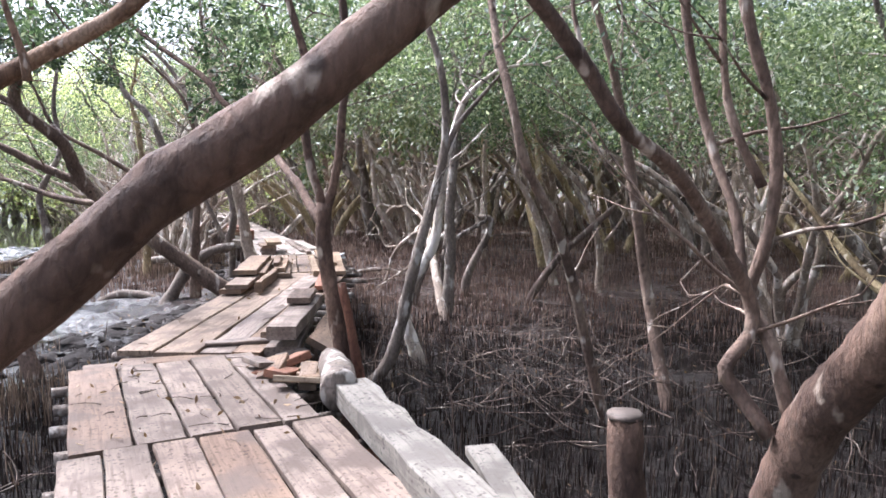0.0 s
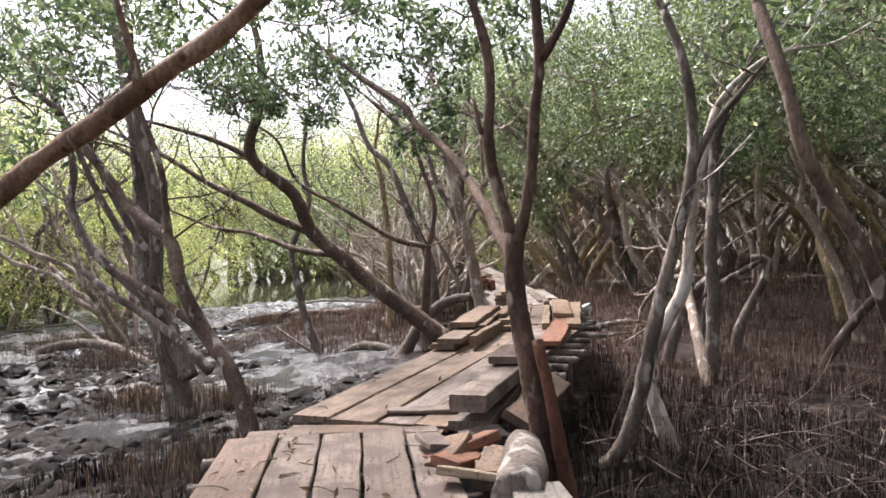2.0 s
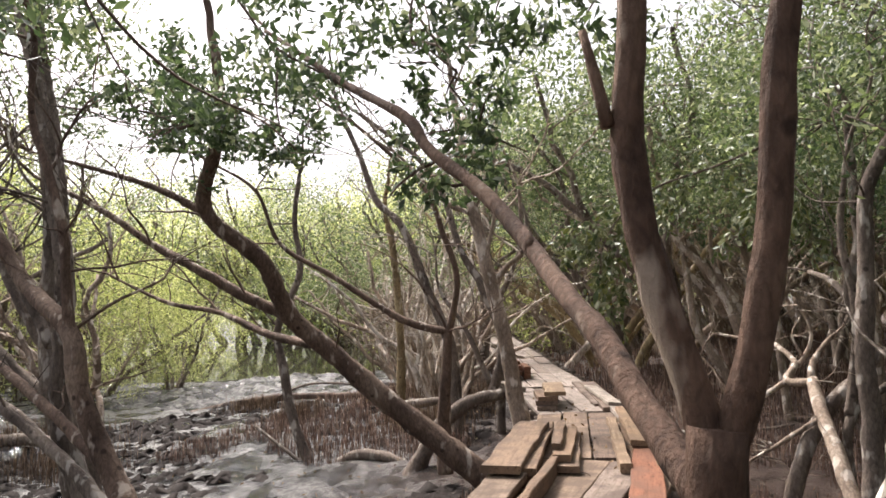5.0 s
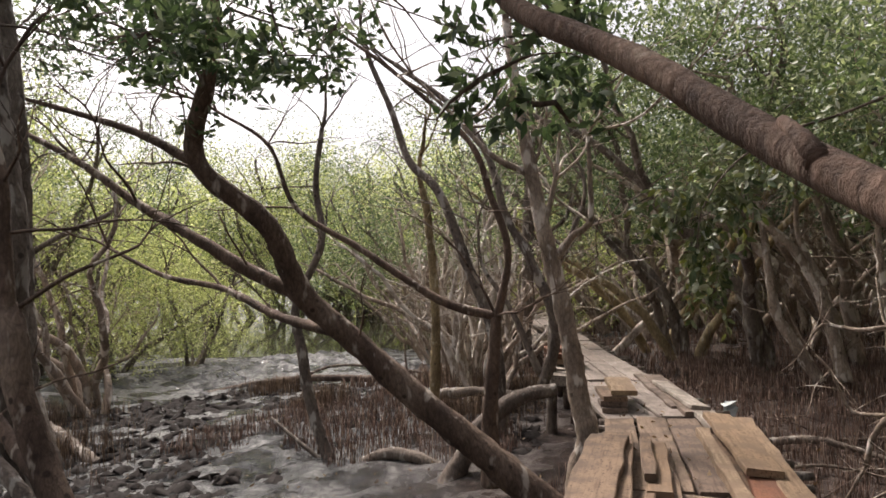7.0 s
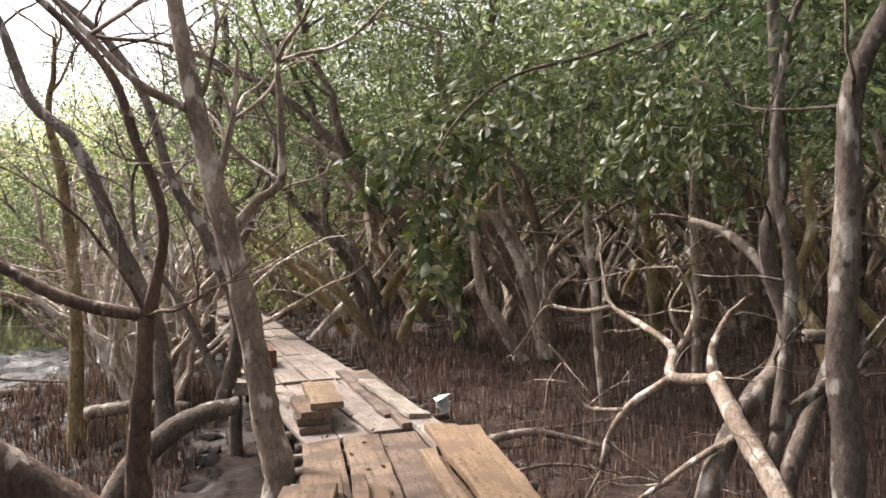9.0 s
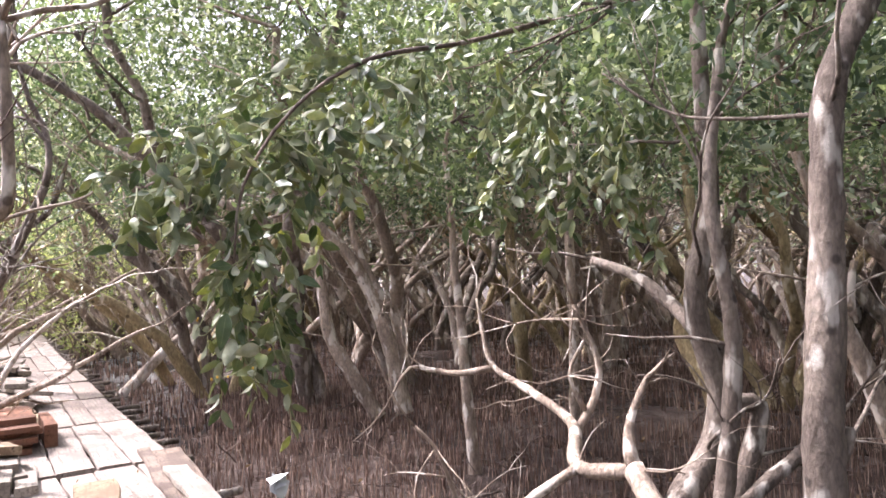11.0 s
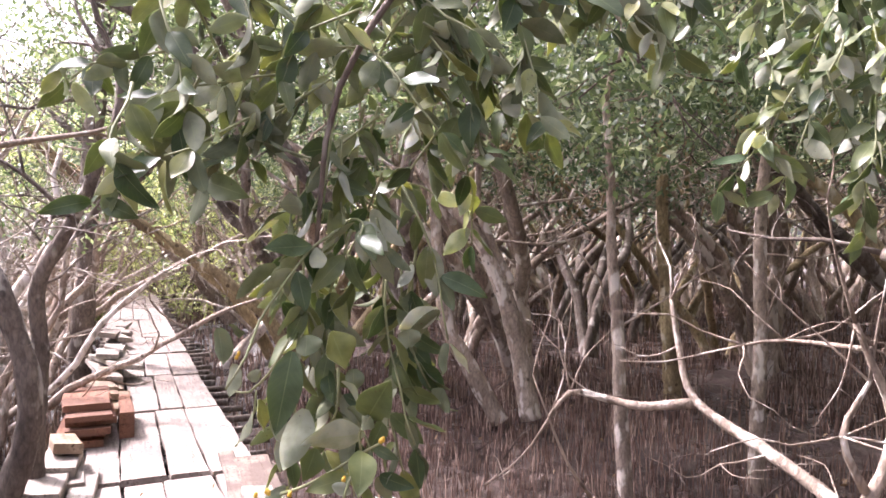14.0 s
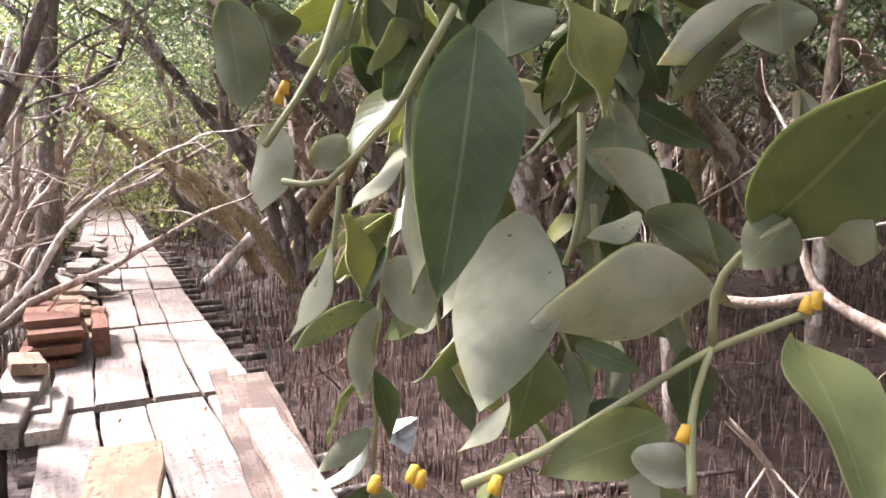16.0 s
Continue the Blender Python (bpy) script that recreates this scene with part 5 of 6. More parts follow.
def scatter(n, x0, x1, y0, y1, threshold, seed, scale=0.5):
    x, y = r.uniform(x0, x1, n), r.uniform(y0, y1, n)
    keep = value_noise(x * scale + 9, y * scale, seed) * 0.65 + value_noise(x * scale * 3.1, y * scale * 3.1, seed + 1) * 0.35 > threshold
    keep &= off_walk(x, y)
    return x[keep], y[keep]


x, y = scatter(62000, -3.0, 8.0, -1.0, 17.0, 0.3, 31)
# near roots get the shade-darkened colour, inland roots the lit one
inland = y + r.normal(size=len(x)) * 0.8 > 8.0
spikes("pencil_roots", x[~inland], y[~inland], 0.21, 0.005, 1, "dense brown pencil roots standing out of wet mud, coloured dark for shade")
spikes("pencil_roots", x[inland], y[inland], 0.21, 0.005, 6, "dense reddish brown pencil roots standing out of the mud, lightened as if lit", SPIKE_RED_LIT)
x, y = scatter(42000, -14.0, 16.0, 14.0, 36.0, 0.3, 33, 0.35)
keep = (x > -0.45 * y + 1.0) | (x > -9)
spikes("pencil_roots", x[keep], y[keep], 0.28, 0.01, 2, "far dense reddish brown pencil roots under the trees", SPIKE_RED_LIT)
x, y = scatter(42000, -8.5, -1.2, 0.0, 15.0, 0.69, 35, 0.45)
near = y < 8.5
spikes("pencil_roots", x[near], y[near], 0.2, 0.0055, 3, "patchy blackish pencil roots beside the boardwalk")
spikes("pencil_roots", x[~near], y[~near], 0.2, 0.0055, 8, "patchy brown pencil roots beside the boardwalk", SPIKE_RED_LIT)
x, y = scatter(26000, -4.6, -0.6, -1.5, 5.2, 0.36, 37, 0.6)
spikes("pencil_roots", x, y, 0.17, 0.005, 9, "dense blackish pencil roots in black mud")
cl = []
for cx, cy, cr in ((-5.4, 6.9, 0.8), (-6.6, 6.8, 0.6), (-10.2, 14.2, 0.7), (-9.6, 9.2, 0.9), (-7.8, 12.5, 0.5), (-5.2, 12.3, 1.0), (-4.6, 13.4, 1.2), (-6.3, 14.6, 1.2), (-11.8, 10.3, 1.3), (-3.4, 4.6, 0.9), (-3.0, 2.6, 0.9)):
    n = int(650 * cr)
    cl.append((cx + r.normal(size=n) * cr * 0.5, cy + r.normal(size=n) * cr * 0.5))
x, y = np.concatenate([c[0] for c in cl]), np.concatenate([c[1] for c in cl])
keep = off_walk(x, y)
spikes("pencil_roots", x[keep], y[keep], 0.36, 0.0055, 4, "tall straw-brown tufts of pencil roots round the stems", SPIKE_STRAW)

# dark clods of churned mud on the open flat
n = 11000
x, y = r.uniform(-11.5, -2.6, n), r.uniform(3.0, 15.5, n)
keep = (value_noise(x * 0.7 + 3, y * 0.7, 51) + 0.5 * value_noise(x * 2.1, y * 2.1, 52) > 0.72) & off_walk(x, y, 0.9)
x, y = x[keep], y[keep]
octa = np.array([(1, 0, 0), (0.7, 0.7, 0.1), (0, 1, 0), (-0.7, 0.7, -0.1), (-1, 0, 0), (-0.7, -0.7, 0.1), (0, -1, 0), (0.7, -0.7, 0), (0.45, 0.2, 0.7), (-0.25, 0.4, 0.75), (-0.1, -0.45, 0.65)])
tris = np.array([(0, 1, 8), (1, 2, 8), (2, 9, 8), (2, 3, 9), (3, 4, 9), (4, 10, 9), (4, 5, 10), (5, 6, 10), (6, 7, 10), (7, 8, 10), (7, 0, 8), (8, 9, 10)])
size = 0.02 + 0.1 * r.uniform(0, 1, len(x)) ** 2
lump = octa[None] * (1 + 0.45 * r.normal(size=(len(x), len(octa), 1))) * size[:, None, None] * np.array((1.1, 1.1, 0.62))
g = r.uniform(0, 6.28, len(x))
lump = np.stack([lump[..., 0] * np.cos(g)[:, None] - lump[..., 1] * np.sin(g)[:, None], lump[..., 0] * np.sin(g)[:, None] + lump[..., 1] * np.cos(g)[:, None], lump[..., 2]], -1)
lump += np.stack([x, y, ground_height(x, y) - 0.01], -1)[:, None]
clods = piece("mud_clods", lump.reshape(-1, 3), (np.arange(len(x))[:, None, None] * len(octa) + tris[None]).reshape(-1, 3), CLOD)
tagged(clods, "blackish wet clods of churned mud", "mud clods", kind="stuff")
runs = []
rng = random.Random(41)
for k in range(560):
    px, py = (rng.uniform(-2.5, 6.5), rng.uniform(0.5, 16)) if k % 5 else (rng.gauss(1.6, 0.8), rng.gauss(5.2, 1.0))
    if not off_walk(np.array([px]), np.array([py]), 0.9)[0]:
        continue
    pz = float(ground_height(px, py)) + rng.uniform(0.02, 0.2)
    runs += twigs((px, py, pz), (rng.uniform(-1, 1), rng.uniform(-1, 1), rng.uniform(-0.1, 0.5)), rng.uniform(0.3, 0.9), rng.uniform(0.004, 0.01), rng, 1, 0.3)
twig_mesh("fallen_twigs", None, runs, BARK_DARK, 3, 0.2)
tagged(bpy.data.objects["fallen_twigs"], "thin dry grey twigs strewn over the mud", "twigs", kind="stuff")
n = 1500
x, y = r.uniform(-9, 6, n), r.uniform(0, 18, n)
keep = off_walk(x, y, 0.75)
x, y = x[keep], y[keep]
litter = piece("leaf_litter", *leaf_cloud(np.stack([x, y, ground_height(x, y) + 0.03], -1), np.full(len(x), 0.06), 77, 0.0), LEAF_DEAD)
tagged(litter, "scattered dry brown leaves on the mud", "leaf litter", kind="stuff")
n = 130
s = r.randint(1, 6, n)
pts = []
for k in s:
    (x0, y0), (x1, y1), width, _, _ = SPANS[k]
    a, b = r.uniform(), r.uniform(-0.48, 0.48)
    d = Vector((x1 - x0, y1 - y0)).normalized()
    pts.append((x0 + (x1 - x0) * a - d.y * b * width, y0 + (y1 - y0) * a + d.x * b * width, 0.012 + float(deck_rise(y0 + (y1 - y0) * a))))
deck_litter = piece("leaf_litter", *leaf_cloud(np.array(pts), np.full(n, 0.05), 78, 0.0), LEAF_DEAD)
tagged(deck_litter, "dry curled leaves lying on the planks", "leaf litter", kind="stuff")


runs = []
rng = random.Random(44)
for k in range(46):
    (x0, y0), (x1, y1), width, _, _ = SPANS[rng.choice((1, 2, 2, 2, 3))]
    a, b = rng.random(), rng.uniform(-0.46, 0.46)
    d = Vector((x1 - x0, y1 - y0)).normalized()
    high = 0.008 + float(deck_rise(y0 + (y1 - y0) * a))
    p = (x0 + (x1 - x0) * a - d.y * b * width, y0 + (y1 - y0) * a + d.x * b * width, high)
    g = rng.uniform(0, 6.28)
    ln = rng.uniform(0.05, 0.22)
    runs.append(([p, (p[0] + ln * 0.5 * math.cos(g), p[1] + ln * 0.5 * math.sin(g), high + 0.004), (p[0] + ln * math.cos(g + 0.3), p[1] + ln * math.sin(g + 0.3), high)], 0.004, 0.002))
twig_mesh("deck_twigs", None, runs, BARK_DARK, 4, 0.1)
tagged(bpy.data.objects["deck_twigs"], "small dark twigs fallen on the planks", "twigs")


# ---- wood behind: whole trees in a few shapes, copied ----
def forest_tree(seed, stuff, leaves, height, spread, low, count, words, stems=3, rise=0.9):
    """A several-stemmed mangrove with crooked stems, forked twigs and a gappy crown."""
    j, q = random.Random(seed), np.random.RandomState(seed)
    tree = tagged(new("mangrove_tree"), words, "mangrove tree", "mangrove wood")
    runs, tops = [], []
    for k in range(stems):
        a = j.uniform(0, 6.28)
        pts, p = [(0.1 * math.cos(a), 0.1 * math.sin(a), -0.25)], Vector((0.12 * math.cos(a), 0.12 * math.sin(a), 0.0))
        d = Vector((math.cos(a) * 0.55, math.sin(a) * 0.55, rise)).normalized()
        for i in range(7):
            d = (d + Vector((j.uniform(-0.4, 0.4), j.uniform(-0.4, 0.4), j.uniform(-0.1, 0.25)))).normalized()
            p = p + d * (height / 7.5)
            pts.append(tuple(p))
            if i > 1:
                runs += twigs(p, (j.uniform(-1, 1), j.uniform(-1, 1), j.uniform(-0.2, 0.9)), j.uniform(0.6, 1.3), 0.016, j, 1, 0.35)
        tops.append(p)
        limb("trunk", tree, pts, j.uniform(0.055, 0.085), 0.025, stuff, j, sides=7, step=0.2, wander=0.25)
    twig_mesh("brushwood", tree, runs, stuff, 3, 0.25)
    pts = []
    blobs = 7
    for k in range(blobs):
        top = tops[k % len(tops)]
        c = Vector((top.x * 0.7 + j.uniform(-spread, spread), top.y * 0.7 + j.uniform(-spread, spread), low + (height - low) * j.uniform(0.15, 1.0)))
        pts.append(clump_points(c, (spread * 0.75, spread * 0.75, (height - low) * 0.3), count // blobs, q, 26))
    pts = np.concatenate(pts)
    v, f = leaf_cloud(pts, np.full(len(pts), 0.074), seed)
    tagged(piece("crown", v, f, leaves, tree), kind="stuff")
    return tree


SHAPES = [
    forest_tree(201, BARK_PALE, LEAF, 4.2, 1.25, 2.15, 5460, "pale-stemmed mangrove with a thin green crown", 4),
    forest_tree(202, BARK_GREY, LEAF, 4.6, 1.35, 2.35, 5880, "grey crooked mangrove with a loose green crown", 3),
    forest_tree(203, BARK_PALE, LEAF_DARK, 4.0, 1.2, 1.95, 5460, "pale forked mangrove with dark green leaves", 5),
    forest_tree(204, BARK_YELLOW, LEAF, 4.4, 1.3, 2.25, 5460, "yellowish mangrove stems below a green crown", 3),
]
# the first two carry the leaf colour with sunlight painted in
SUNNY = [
    forest_tree(211, BARK_GREY, LEAF_SUNNY, 4.4, 1.4, 0.3, 6400, "bushy mangrove by the water, leaves coloured a sunlit yellow-green", 4, 0.7),
    forest_tree(212, BARK_PALE, LEAF_SUNNY, 3.8, 1.5, 0.1, 6400, "low spreading mangrove by the water, leaves coloured a sunlit yellow-green", 4, 0.6),
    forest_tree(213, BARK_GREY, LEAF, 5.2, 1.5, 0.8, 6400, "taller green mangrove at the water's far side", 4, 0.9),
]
BARE = [
    forest_tree(221, BARK_BLEACHED, LEAF, 3.4, 0.9, 2.4, 240, "almost leafless pale mangrove with tangled stems", 5, 0.8),
    forest_tree(222, BARK_PALE, LEAF, 3.8, 0.9, 2.6, 240, "almost leafless pale grey mangrove with tangled stems", 4, 0.8),
]


def plant(shape, px, py, turn, size):
    spot = (px, py, float(ground_height(px, py)) - 0.03)
    m = Matrix.LocRotScale(spot, Euler((0, 0, turn)), (size, size, size * random.uniform(0.92, 1.08)))
    if shape not in planted:
        planted.add(shape)
        shape.matrix_world = m
        return shape
    ob = copy_thing(shape, Matrix.LocRotScale(spot, Euler((0, 0, turn)), None))
    ob.scale = m.to_scale()
    return ob


planted = set()
random.seed(17)
spots = []


def grow(kinds, n, inside, sizes, apart):
    made = tries = 0
    while made < n and tries < n * 60:
        tries += 1
        px, py = inside()
        along = min(1, max(0, ((px + 5) * -18 + (py - 9) * 19) / 685))
        if math.hypot(px + 5 + 18 * along, py - 9 - 19 * along) < 2.0 + 4.5 * along:
            continue
        if any(math.hypot(px - a, py - b) < apart for a, b in spots) or not off_walk(np.array([px]), np.array([py]), 1.5)[0]:
            continue
        spots.append((px, py))
        plant(random.choice(kinds), px, py, random.uniform(0, 6.28), random.uniform(*sizes))
        made += 1


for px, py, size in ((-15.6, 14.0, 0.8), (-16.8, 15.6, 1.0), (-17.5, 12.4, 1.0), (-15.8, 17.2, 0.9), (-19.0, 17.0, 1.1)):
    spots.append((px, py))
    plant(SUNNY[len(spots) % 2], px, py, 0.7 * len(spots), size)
walk_x = lambda py: -0.46 * py + 2.7
grow(SHAPES, 50, lambda: (random.uniform(3.0, 16.0), random.uniform(7.0, 24.0)), (1.0, 1.45), 1.1)
grow(SHAPES, 40, lambda: (lambda py: (random.uniform(walk_x(py) + 2.2, 5.0), py))(random.uniform(15.5, 32.0)), (1.1, 1.6), 1.05)
grow(SHAPES, 46, lambda: (random.uniform(-6.0, 24.0), random.uniform(24.0, 40.0)), (1.3, 1.8), 1.4)
grow(SHAPES, 14, lambda: (random.uniform(4.5, 10.0), random.uniform(-2.0, 8.0)), (0.8, 1.05), 1.3)
grow(BARE, 34, lambda: (lambda py: (walk_x(py) - random.uniform(1.8, 5.0), py))(random.uniform(13.0, 26.0)), (0.8, 1.1), 0.9)
grow(SHAPES, 15, lambda: (lambda py: (walk_x(py) - random.uniform(1.5, 8.0), py))(random.uniform(27.0, 42.0)), (1.1, 1.4), 1.3)
grow(BARE, 10, lambda: (random.uniform(-13.0, -6.5), random.uniform(11.0, 20.0)), (1.0, 1.4), 1.2)
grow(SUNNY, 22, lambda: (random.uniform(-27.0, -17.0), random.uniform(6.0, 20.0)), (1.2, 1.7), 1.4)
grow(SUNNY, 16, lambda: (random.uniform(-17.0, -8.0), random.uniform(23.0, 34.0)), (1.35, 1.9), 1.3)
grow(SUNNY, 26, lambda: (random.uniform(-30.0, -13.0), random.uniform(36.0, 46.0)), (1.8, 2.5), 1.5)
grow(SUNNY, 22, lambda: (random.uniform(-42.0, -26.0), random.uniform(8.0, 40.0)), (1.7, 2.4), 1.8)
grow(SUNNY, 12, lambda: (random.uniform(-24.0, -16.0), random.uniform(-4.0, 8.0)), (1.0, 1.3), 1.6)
grow(BARE, 14, lambda: (lambda py: (walk_x(py) - random.uniform(1.7, 4.2), py))(random.uniform(9.5, 14.5)), (0.65, 0.9), 0.7)
for shape in SHAPES + SUNNY + BARE:
    if shape not in planted:
        plant(shape, -30, 48, 0, 1)

# ---- far woods that close the view all round ----
q = np.random.RandomState(91)
pts, stems = [], []
jj = random.Random(92)
for k in range(420):
    a = jj.uniform(0, 6.28)
    d = jj.uniform(44, 62) if -0.2 < a < 2.5 else jj.uniform(34, 56)
    cx, cy = math.cos(a) * d - 4, math.sin(a) * d + 12
    if off_walk(np.array([cx]), np.array([cy]), 6)[0]:
        h = jj.uniform(3.5, 6.5)
        pts.append(clump_points((cx, cy, h * 0.55), (2.2, 2.2, h * 0.6), 420, q, 30))
pts = np.concatenate(pts)
far = piece("far_mangrove_woods", *leaf_cloud(pts, np.full(len(pts), 0.24), 93), LEAF)
tagged(far, "distant band of green mangrove woods round the flat", "woods", kind="stuff")
for k in range(900):
    a, d = jj.uniform(-0.3, 2.2), jj.uniform(26, 44)
    cx, cy = math.cos(a) * d - 3, math.sin(a) * d + 4
    if not off_walk(np.array([cx]), np.array([cy]), 1.2)[0] or cx < -12:
        continue
    g = float(ground_height(cx, cy))
    p, dd, run = Vector((cx, cy, g - 0.1)), Vector((jj.uniform(-0.5, 0.5), jj.uniform(-0.5, 0.5), 1)), []
    for i in range(6):
        run.append(tuple(p))
        dd = (dd + Vector((jj.uniform(-0.5, 0.5), jj.uniform(-0.5, 0.5), 0.2))).normalized()
        p = p + dd * 0.6
    stems.append((run, jj.uniform(0.04, 0.08), 0.025))
# grey stems given pale bark to stand for the light on them
twig_mesh("far_thicket", None, stems, BARK_PALE, 4, 0.5)
tagged(bpy.data.objects["far_thicket"], "far thicket of crooked mangrove stems, coloured pale as if lit", "thicket", kind="stuff")


# ---- the leafy branch that hangs beside the walk ----
def big_leaf(name, parent, base, tip, width, curl, turn, spec):
    """One thick leaf with a mid fold: a green upper and a felted lower skin."""
    a, b = Vector(base), Vector(tip)
    d = b - a
    L = d.length
    d.normalize()
    s = d.cross(Vector((math.sin(turn), math.cos(turn), 0.3))).normalized()
    u = s.cross(d).normalized()
    rows = []
    n = 13
    for i in range(n):
        t = i / (n - 1)
        w = width * (math.sin(math.pi * min(1, t * 0.97 + 0.03) ** 0.85) ** 0.92) * 0.5
        mid = a + d * (L * t) - u * (curl * L * (t - 0.2) ** 2)
        ruffle = 0.06 * width * math.sin(t * 9 + turn * 3)
        rows += [tuple(mid + s * w + u * (w * 0.3 + ruffle)), tuple(mid), tuple(mid - s * w + u * (w * 0.3 - ruffle))]
    v = np.array(rows)
    f = []
    for i in range(n - 1):
        for k in (0, 1):
            f += [(i * 3 + k, i * 3 + k + 1, i * 3 + k + 4), (i * 3 + k, i * 3 + k + 4, i * 3 + k + 3)]
    low = v - np.array(u) * 0.0009
    me = mesh_of(name, np.concatenate([v, low]), np.array(f + [tuple(x + len(v) for x in reversed(t)) for t in f]), LEAF_TOP)
    me.materials.append(LEAF_UNDER)
    place = np.array([(0.5 * (q % 3), (q // 3) / (n - 1)) for q in range(3 * n)], dtype=np.float32)
    loops = np.array(f + [tuple(reversed(t)) for t in f]).ravel()
    me.uv_layers.new(name="along").data.foreach_set("uv", place[loops].ravel())
    me.polygons.foreach_set("material_index", np.array([0] * len(f) + [1] * len(f), dtype=np.int32))
    ob = new(name, me)
    ob.parent = parent
    return ob


hanging = tagged(new("hanging_branch"), "leafy mangrove branch hanging low beside the boardwalk", "leafy branch")
HB = Vector((-0.2, 9.3, 2.4))
hanging.location = HB + Vector((0, 0, 0.1))
MAIN = [(0.0, 9.9, 2.75), (-0.52, 9.5, 2.5), (-1.0, 9.1, 2.3), (-1.3, 8.88, 2.05), (-1.48, 8.78, 1.75), (-1.52, 8.77, 1.45)]
limb("stem", hanging, [tuple(Vector(p) - HB) for p in MAIN], 0.016, 0.004, BARK_DARK, random.Random(3), sides=7)
j = random.Random(303)


def spray(start, way, length, sizes, keep_out=True, sag=0.1):
    """A leafy sprig: a thin stalk with pairs of leaves along it."""
    p, d = Vector(start), Vector(way).normalized()
    run = [tuple(p - HB)]
    steps = max(4, int(length / 0.05))
    for i in range(steps):
        d = (d + Vector((j.uniform(-0.25, 0.25), j.uniform(-0.2, 0.2), j.uniform(-0.2 - sag, 0.1)))).normalized()
        p = p + d * (length / steps)
        if keep_out and 1.05 < p.z < 1.6 and (p.x < -1.62 or p.y < 8.56):
            break
        run.append(tuple(p - HB))
        for side in (1, -1):
            out = (d * 0.5 + Vector((j.uniform(-1, 1), j.uniform(-0.6, 0.6), j.uniform(-1.0, 0.25)))).normalized()
            base = p - HB + out * 0.008
            size = j.uniform(*sizes)
            if keep_out and (base + HB - Vector((-1.545, 8.26, 1.255))).length < 0.46:
                continue
            big_leaf("leaf", hanging, tuple(base), tuple(base + out * size), size * j.uniform(0.36, 0.48), j.uniform(-0.2, 0.5), j.uniform(0, 6.28), None)
    if len(run) > 2:
        limb("sprig", hanging, run, 0.003, 0.0018, TWIG, j, sides=5, step=0.05)


for k in range(34):
    s = j.random()
    a, b = Vector(MAIN[3]).lerp(Vector(MAIN[5]), s), j.uniform(0, 6.28)
    a = a + Vector((j.uniform(-0.14, 0.1), j.uniform(-0.02, 0.18), j.uniform(-0.15, 0.2)))
    spray(a, (math.cos(b), 0.5 * math.sin(b) + 0.1, j.uniform(-0.9, 0.1)), j.uniform(0.22, 0.42), (0.06, 0.095))
for k in range(10):
    spray((-1.46 + j.uniform(-0.12, 0.14), 8.78 + j.uniform(0, 0.16), 1.4 + j.uniform(-0.2, 0.1)), (j.uniform(-0.3, 0.4), j.uniform(-0.1, 0.2), -1), j.uniform(0.2, 0.38), (0.055, 0.09))
for k in range(22):
    s = j.random()
    spray(Vector(MAIN[1]).lerp(Vector(MAIN[3]), s), (j.uniform(-1, 0.6), j.uniform(-0.6, 0.4), j.uniform(-0.6, 0.5)), j.uniform(0.3, 0.5), (0.06, 0.095))
for k in range(30):
    spray((j.uniform(-0.45, 0.5), j.uniform(9.35, 9.9), j.uniform(1.75, 2.5)), (j.uniform(-0.6, 0.6), j.uniform(-0.6, 0.2), -0.8), j.uniform(0.3, 0.5), (0.07, 0.1), False)
for k in range(16):
    spray((j.uniform(-1.86, -1.5), j.uniform(8.7, 8.95), j.uniform(1.72, 2.05)), (j.uniform(-0.7, 0.5), j.uniform(-0.3, 0.3), j.uniform(-0.7, 0.2)), j.uniform(0.16, 0.3), (0.06, 0.095), False, 0.02)
for k in range(8):
    spray((j.uniform(-1.6, -1.42), j.uniform(8.75, 8.95), j.uniform(1.35, 1.75)), (j.uniform(-0.5, 0.2), j.uniform(-0.1, 0.3), -1), j.uniform(0.2, 0.34), (0.06, 0.09))
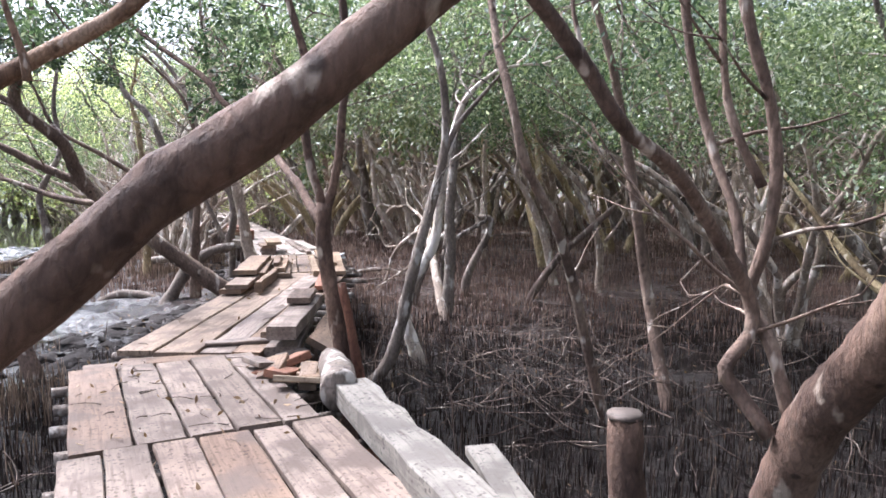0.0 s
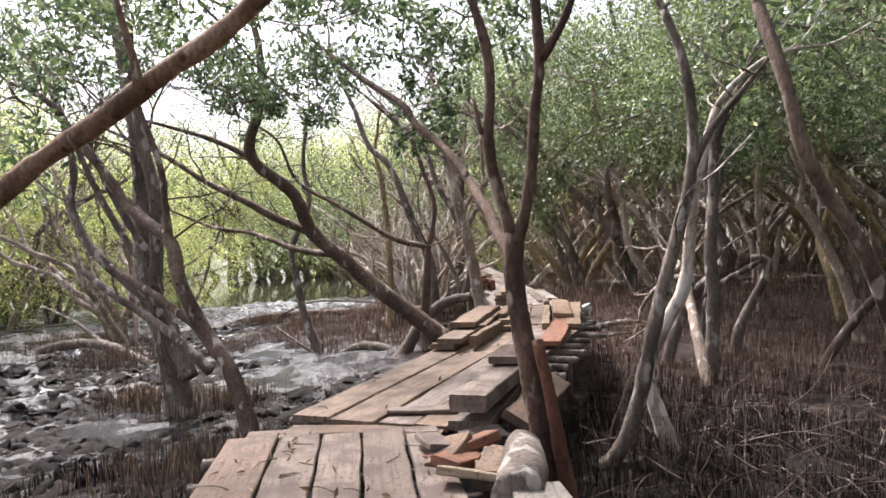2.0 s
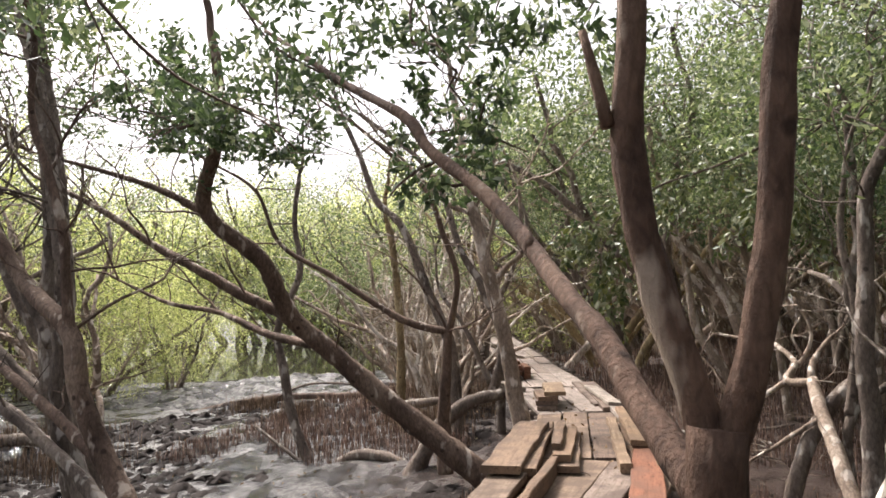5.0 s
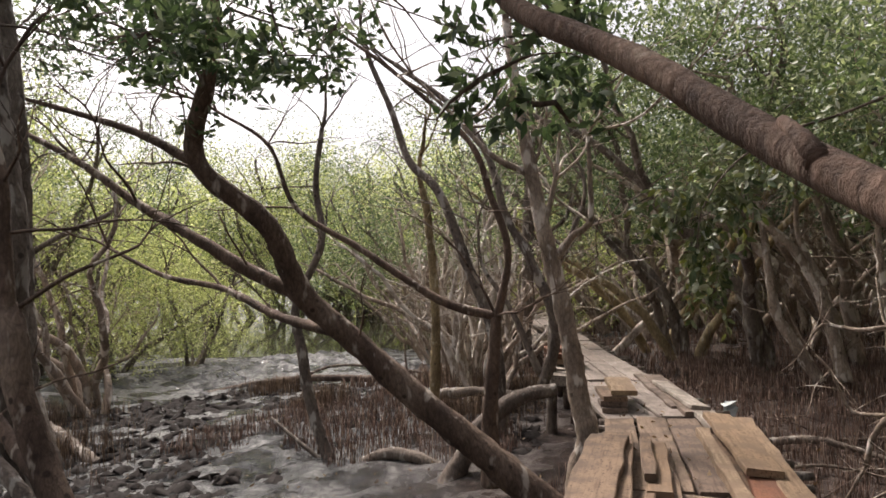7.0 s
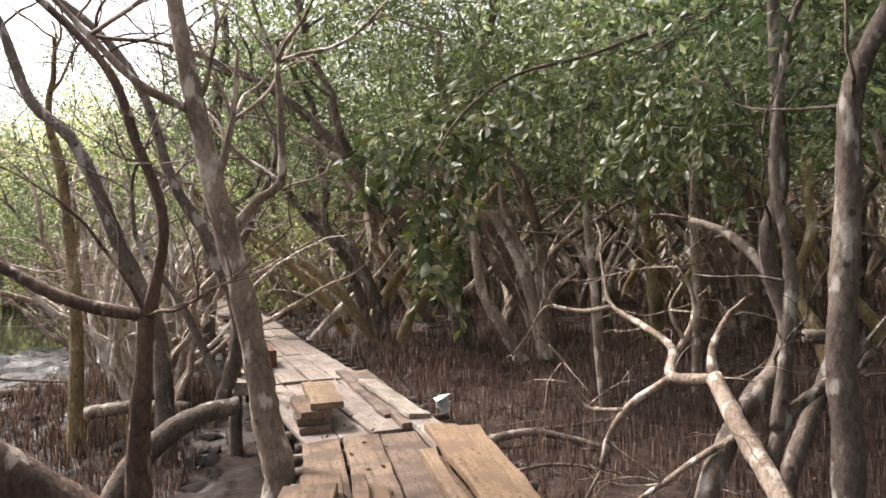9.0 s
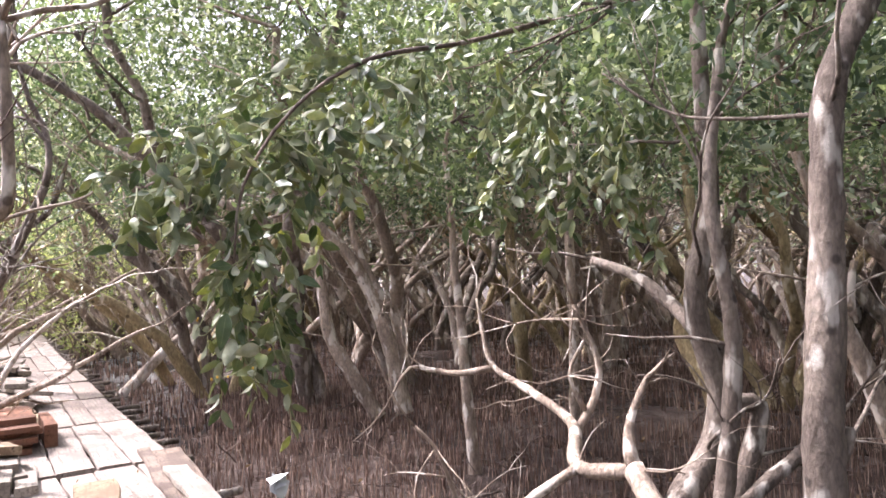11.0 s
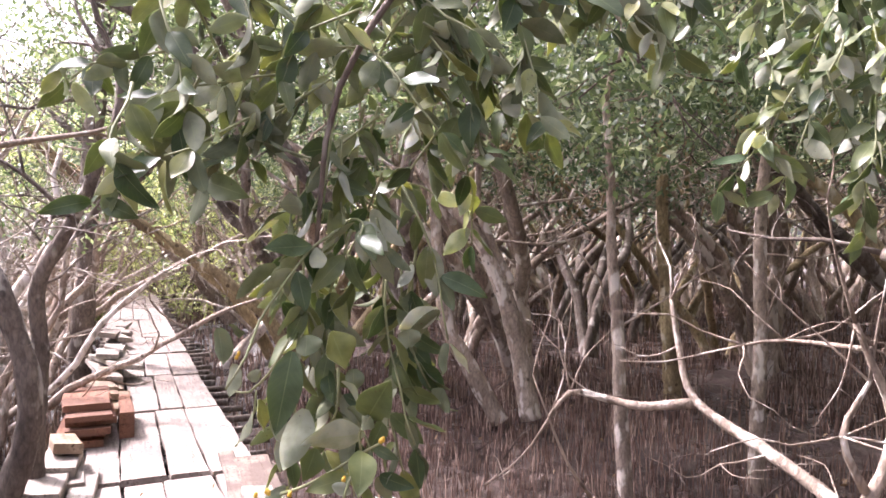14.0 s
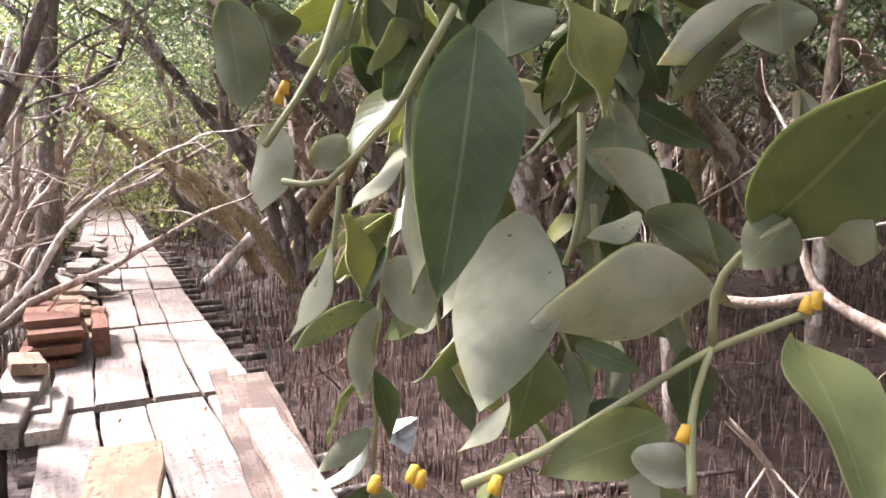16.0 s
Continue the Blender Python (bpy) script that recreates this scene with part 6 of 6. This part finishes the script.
# the leaves and flowering tip nearest to the walk
HERO = [
    ((-1.521, 8.595, 1.315), (-1.536, 8.556, 1.199), 0.05, 0.2, 2.9),
    ((-1.499, 8.587, 1.231), (-1.522, 8.552, 1.149), 0.05, 0.1, 0.3),
    ((-1.411, 8.59, 1.193), (-1.502, 8.572, 1.19), 0.05, 0.2, 0.5),
    ((-1.404, 8.559, 1.225), (-1.372, 8.506, 1.284), 0.052, 0.2, 3.0),
    ((-1.407, 8.52, 1.189), (-1.402, 8.466, 1.149), 0.04, 0.2, 2.8),
    ((-1.651, 8.658, 1.341), (-1.644, 8.668, 1.282), 0.04, 0.1, 0.4),
    ((-1.454, 8.651, 1.26), (-1.408, 8.615, 1.225), 0.03, 0.4, 1.2),
    ((-1.439, 8.605, 1.229), (-1.406, 8.591, 1.211), 0.03, 0.2, 1.0),
    ((-1.433, 8.581, 1.133), (-1.492, 8.558, 1.12), 0.03, 0.3, 1.4),
    ((-1.638, 8.7, 1.278), (-1.641, 8.689, 1.224), 0.035, 0.1, 0.5),
    ((-1.601, 8.674, 1.205), (-1.621, 8.661, 1.152), 0.03, 0.1, 1.0),
    ((-1.592, 8.677, 1.225), (-1.58, 8.672, 1.175), 0.03, 0.1, 2.0),
    ((-1.565, 8.657, 1.201), (-1.544, 8.65, 1.163), 0.04, 0.1, 0.3),
    ((-1.555, 8.641, 1.257), (-1.548, 8.635, 1.186), 0.035, 0.1, 1.0),
    ((-1.506, 8.631, 1.335), (-1.504, 8.616, 1.303), 0.05, 0.1, 0.3),
    ((-1.472, 8.646, 1.338), (-1.446, 8.648, 1.28), 0.06, 0.1, 2.3),
    ((-1.438, 8.667, 1.277), (-1.439, 8.668, 1.241), 0.035, 0.1, 0.3),
    ((-1.353, 8.659, 1.341), (-1.349, 8.663, 1.312), 0.04, 0.1, 0.2),
    ((-1.489, 8.616, 1.165), (-1.5, 8.592, 1.121), 0.04, 0.2, 2.4),
    ((-1.398, 8.545, 1.231), (-1.409, 8.559, 1.211), 0.025, 0.3, 0.8),
    ((-1.382, 8.548, 1.226), (-1.37, 8.528, 1.222), 0.025, 0.1, 0.7),
    ((-1.609, 8.686, 1.267), (-1.597, 8.688, 1.251), 0.03, 0.1, 0.2),
    ((-1.444, 8.555, 1.115), (-1.437, 8.56, 1.133), 0.03, 0.2, 0.2),
    ((-1.628, 8.688, 1.322), (-1.638, 8.681, 1.346), 0.04, 0.2, 0.9),
]
HERO_TWIGS = [
    [(-1.53, 8.623, 1.331), (-1.549, 8.628, 1.299), (-1.563, 8.63, 1.277), (-1.596, 8.637, 1.245), (-1.621, 8.643, 1.245)],
    [(-1.529, 8.559, 1.114), (-1.493, 8.571, 1.124), (-1.444, 8.58, 1.15), (-1.415, 8.576, 1.17), (-1.382, 8.554, 1.192)],
    [(-1.415, 8.576, 1.172), (-1.417, 8.571, 1.196), (-1.411, 8.561, 1.215), (-1.398, 8.545, 1.231)],
    [(-1.435, 8.541, 1.117), (-1.43, 8.558, 1.134), (-1.423, 8.573, 1.149), (-1.415, 8.576, 1.172)],
    [(-1.461, 8.652, 1.281), (-1.461, 8.651, 1.226), (-1.469, 8.65, 1.198)],
    [(-1.609, 8.669, 1.183), (-1.599, 8.674, 1.205), (-1.594, 8.668, 1.241)],
]
HERO_BUDS = [(-1.437, 8.55, 1.137), (-1.385, 8.555, 1.191), (-1.382, 8.554, 1.193), (-1.549, 8.568, 1.11), (-1.552, 8.569, 1.112), (-1.516, 8.557, 1.112), (-1.57, 8.576, 1.104), (-1.627, 8.681, 1.294), (-1.63, 8.681, 1.288)]
for base, tip, width, curl, turn in HERO:
    big_leaf("leaf", hanging, tuple(Vector(base) - HB), tuple(Vector(tip) - HB), width, curl, turn, None)
for run in HERO_TWIGS:
    limb("sprig", hanging, [tuple(Vector(p) - HB) for p in run], 0.0024, 0.0017, TWIG, j, sides=6, step=0.02)
for p in HERO_BUDS:
    bv, bq, bc = tube([tuple(Vector(p) - HB), tuple(Vector(p) - HB + Vector((0.002, 0, 0.007)))], 0.0034, 0.002, 7, 0.003)
    piece("flower_bud", bv, [bq, bc], BUD, hanging)
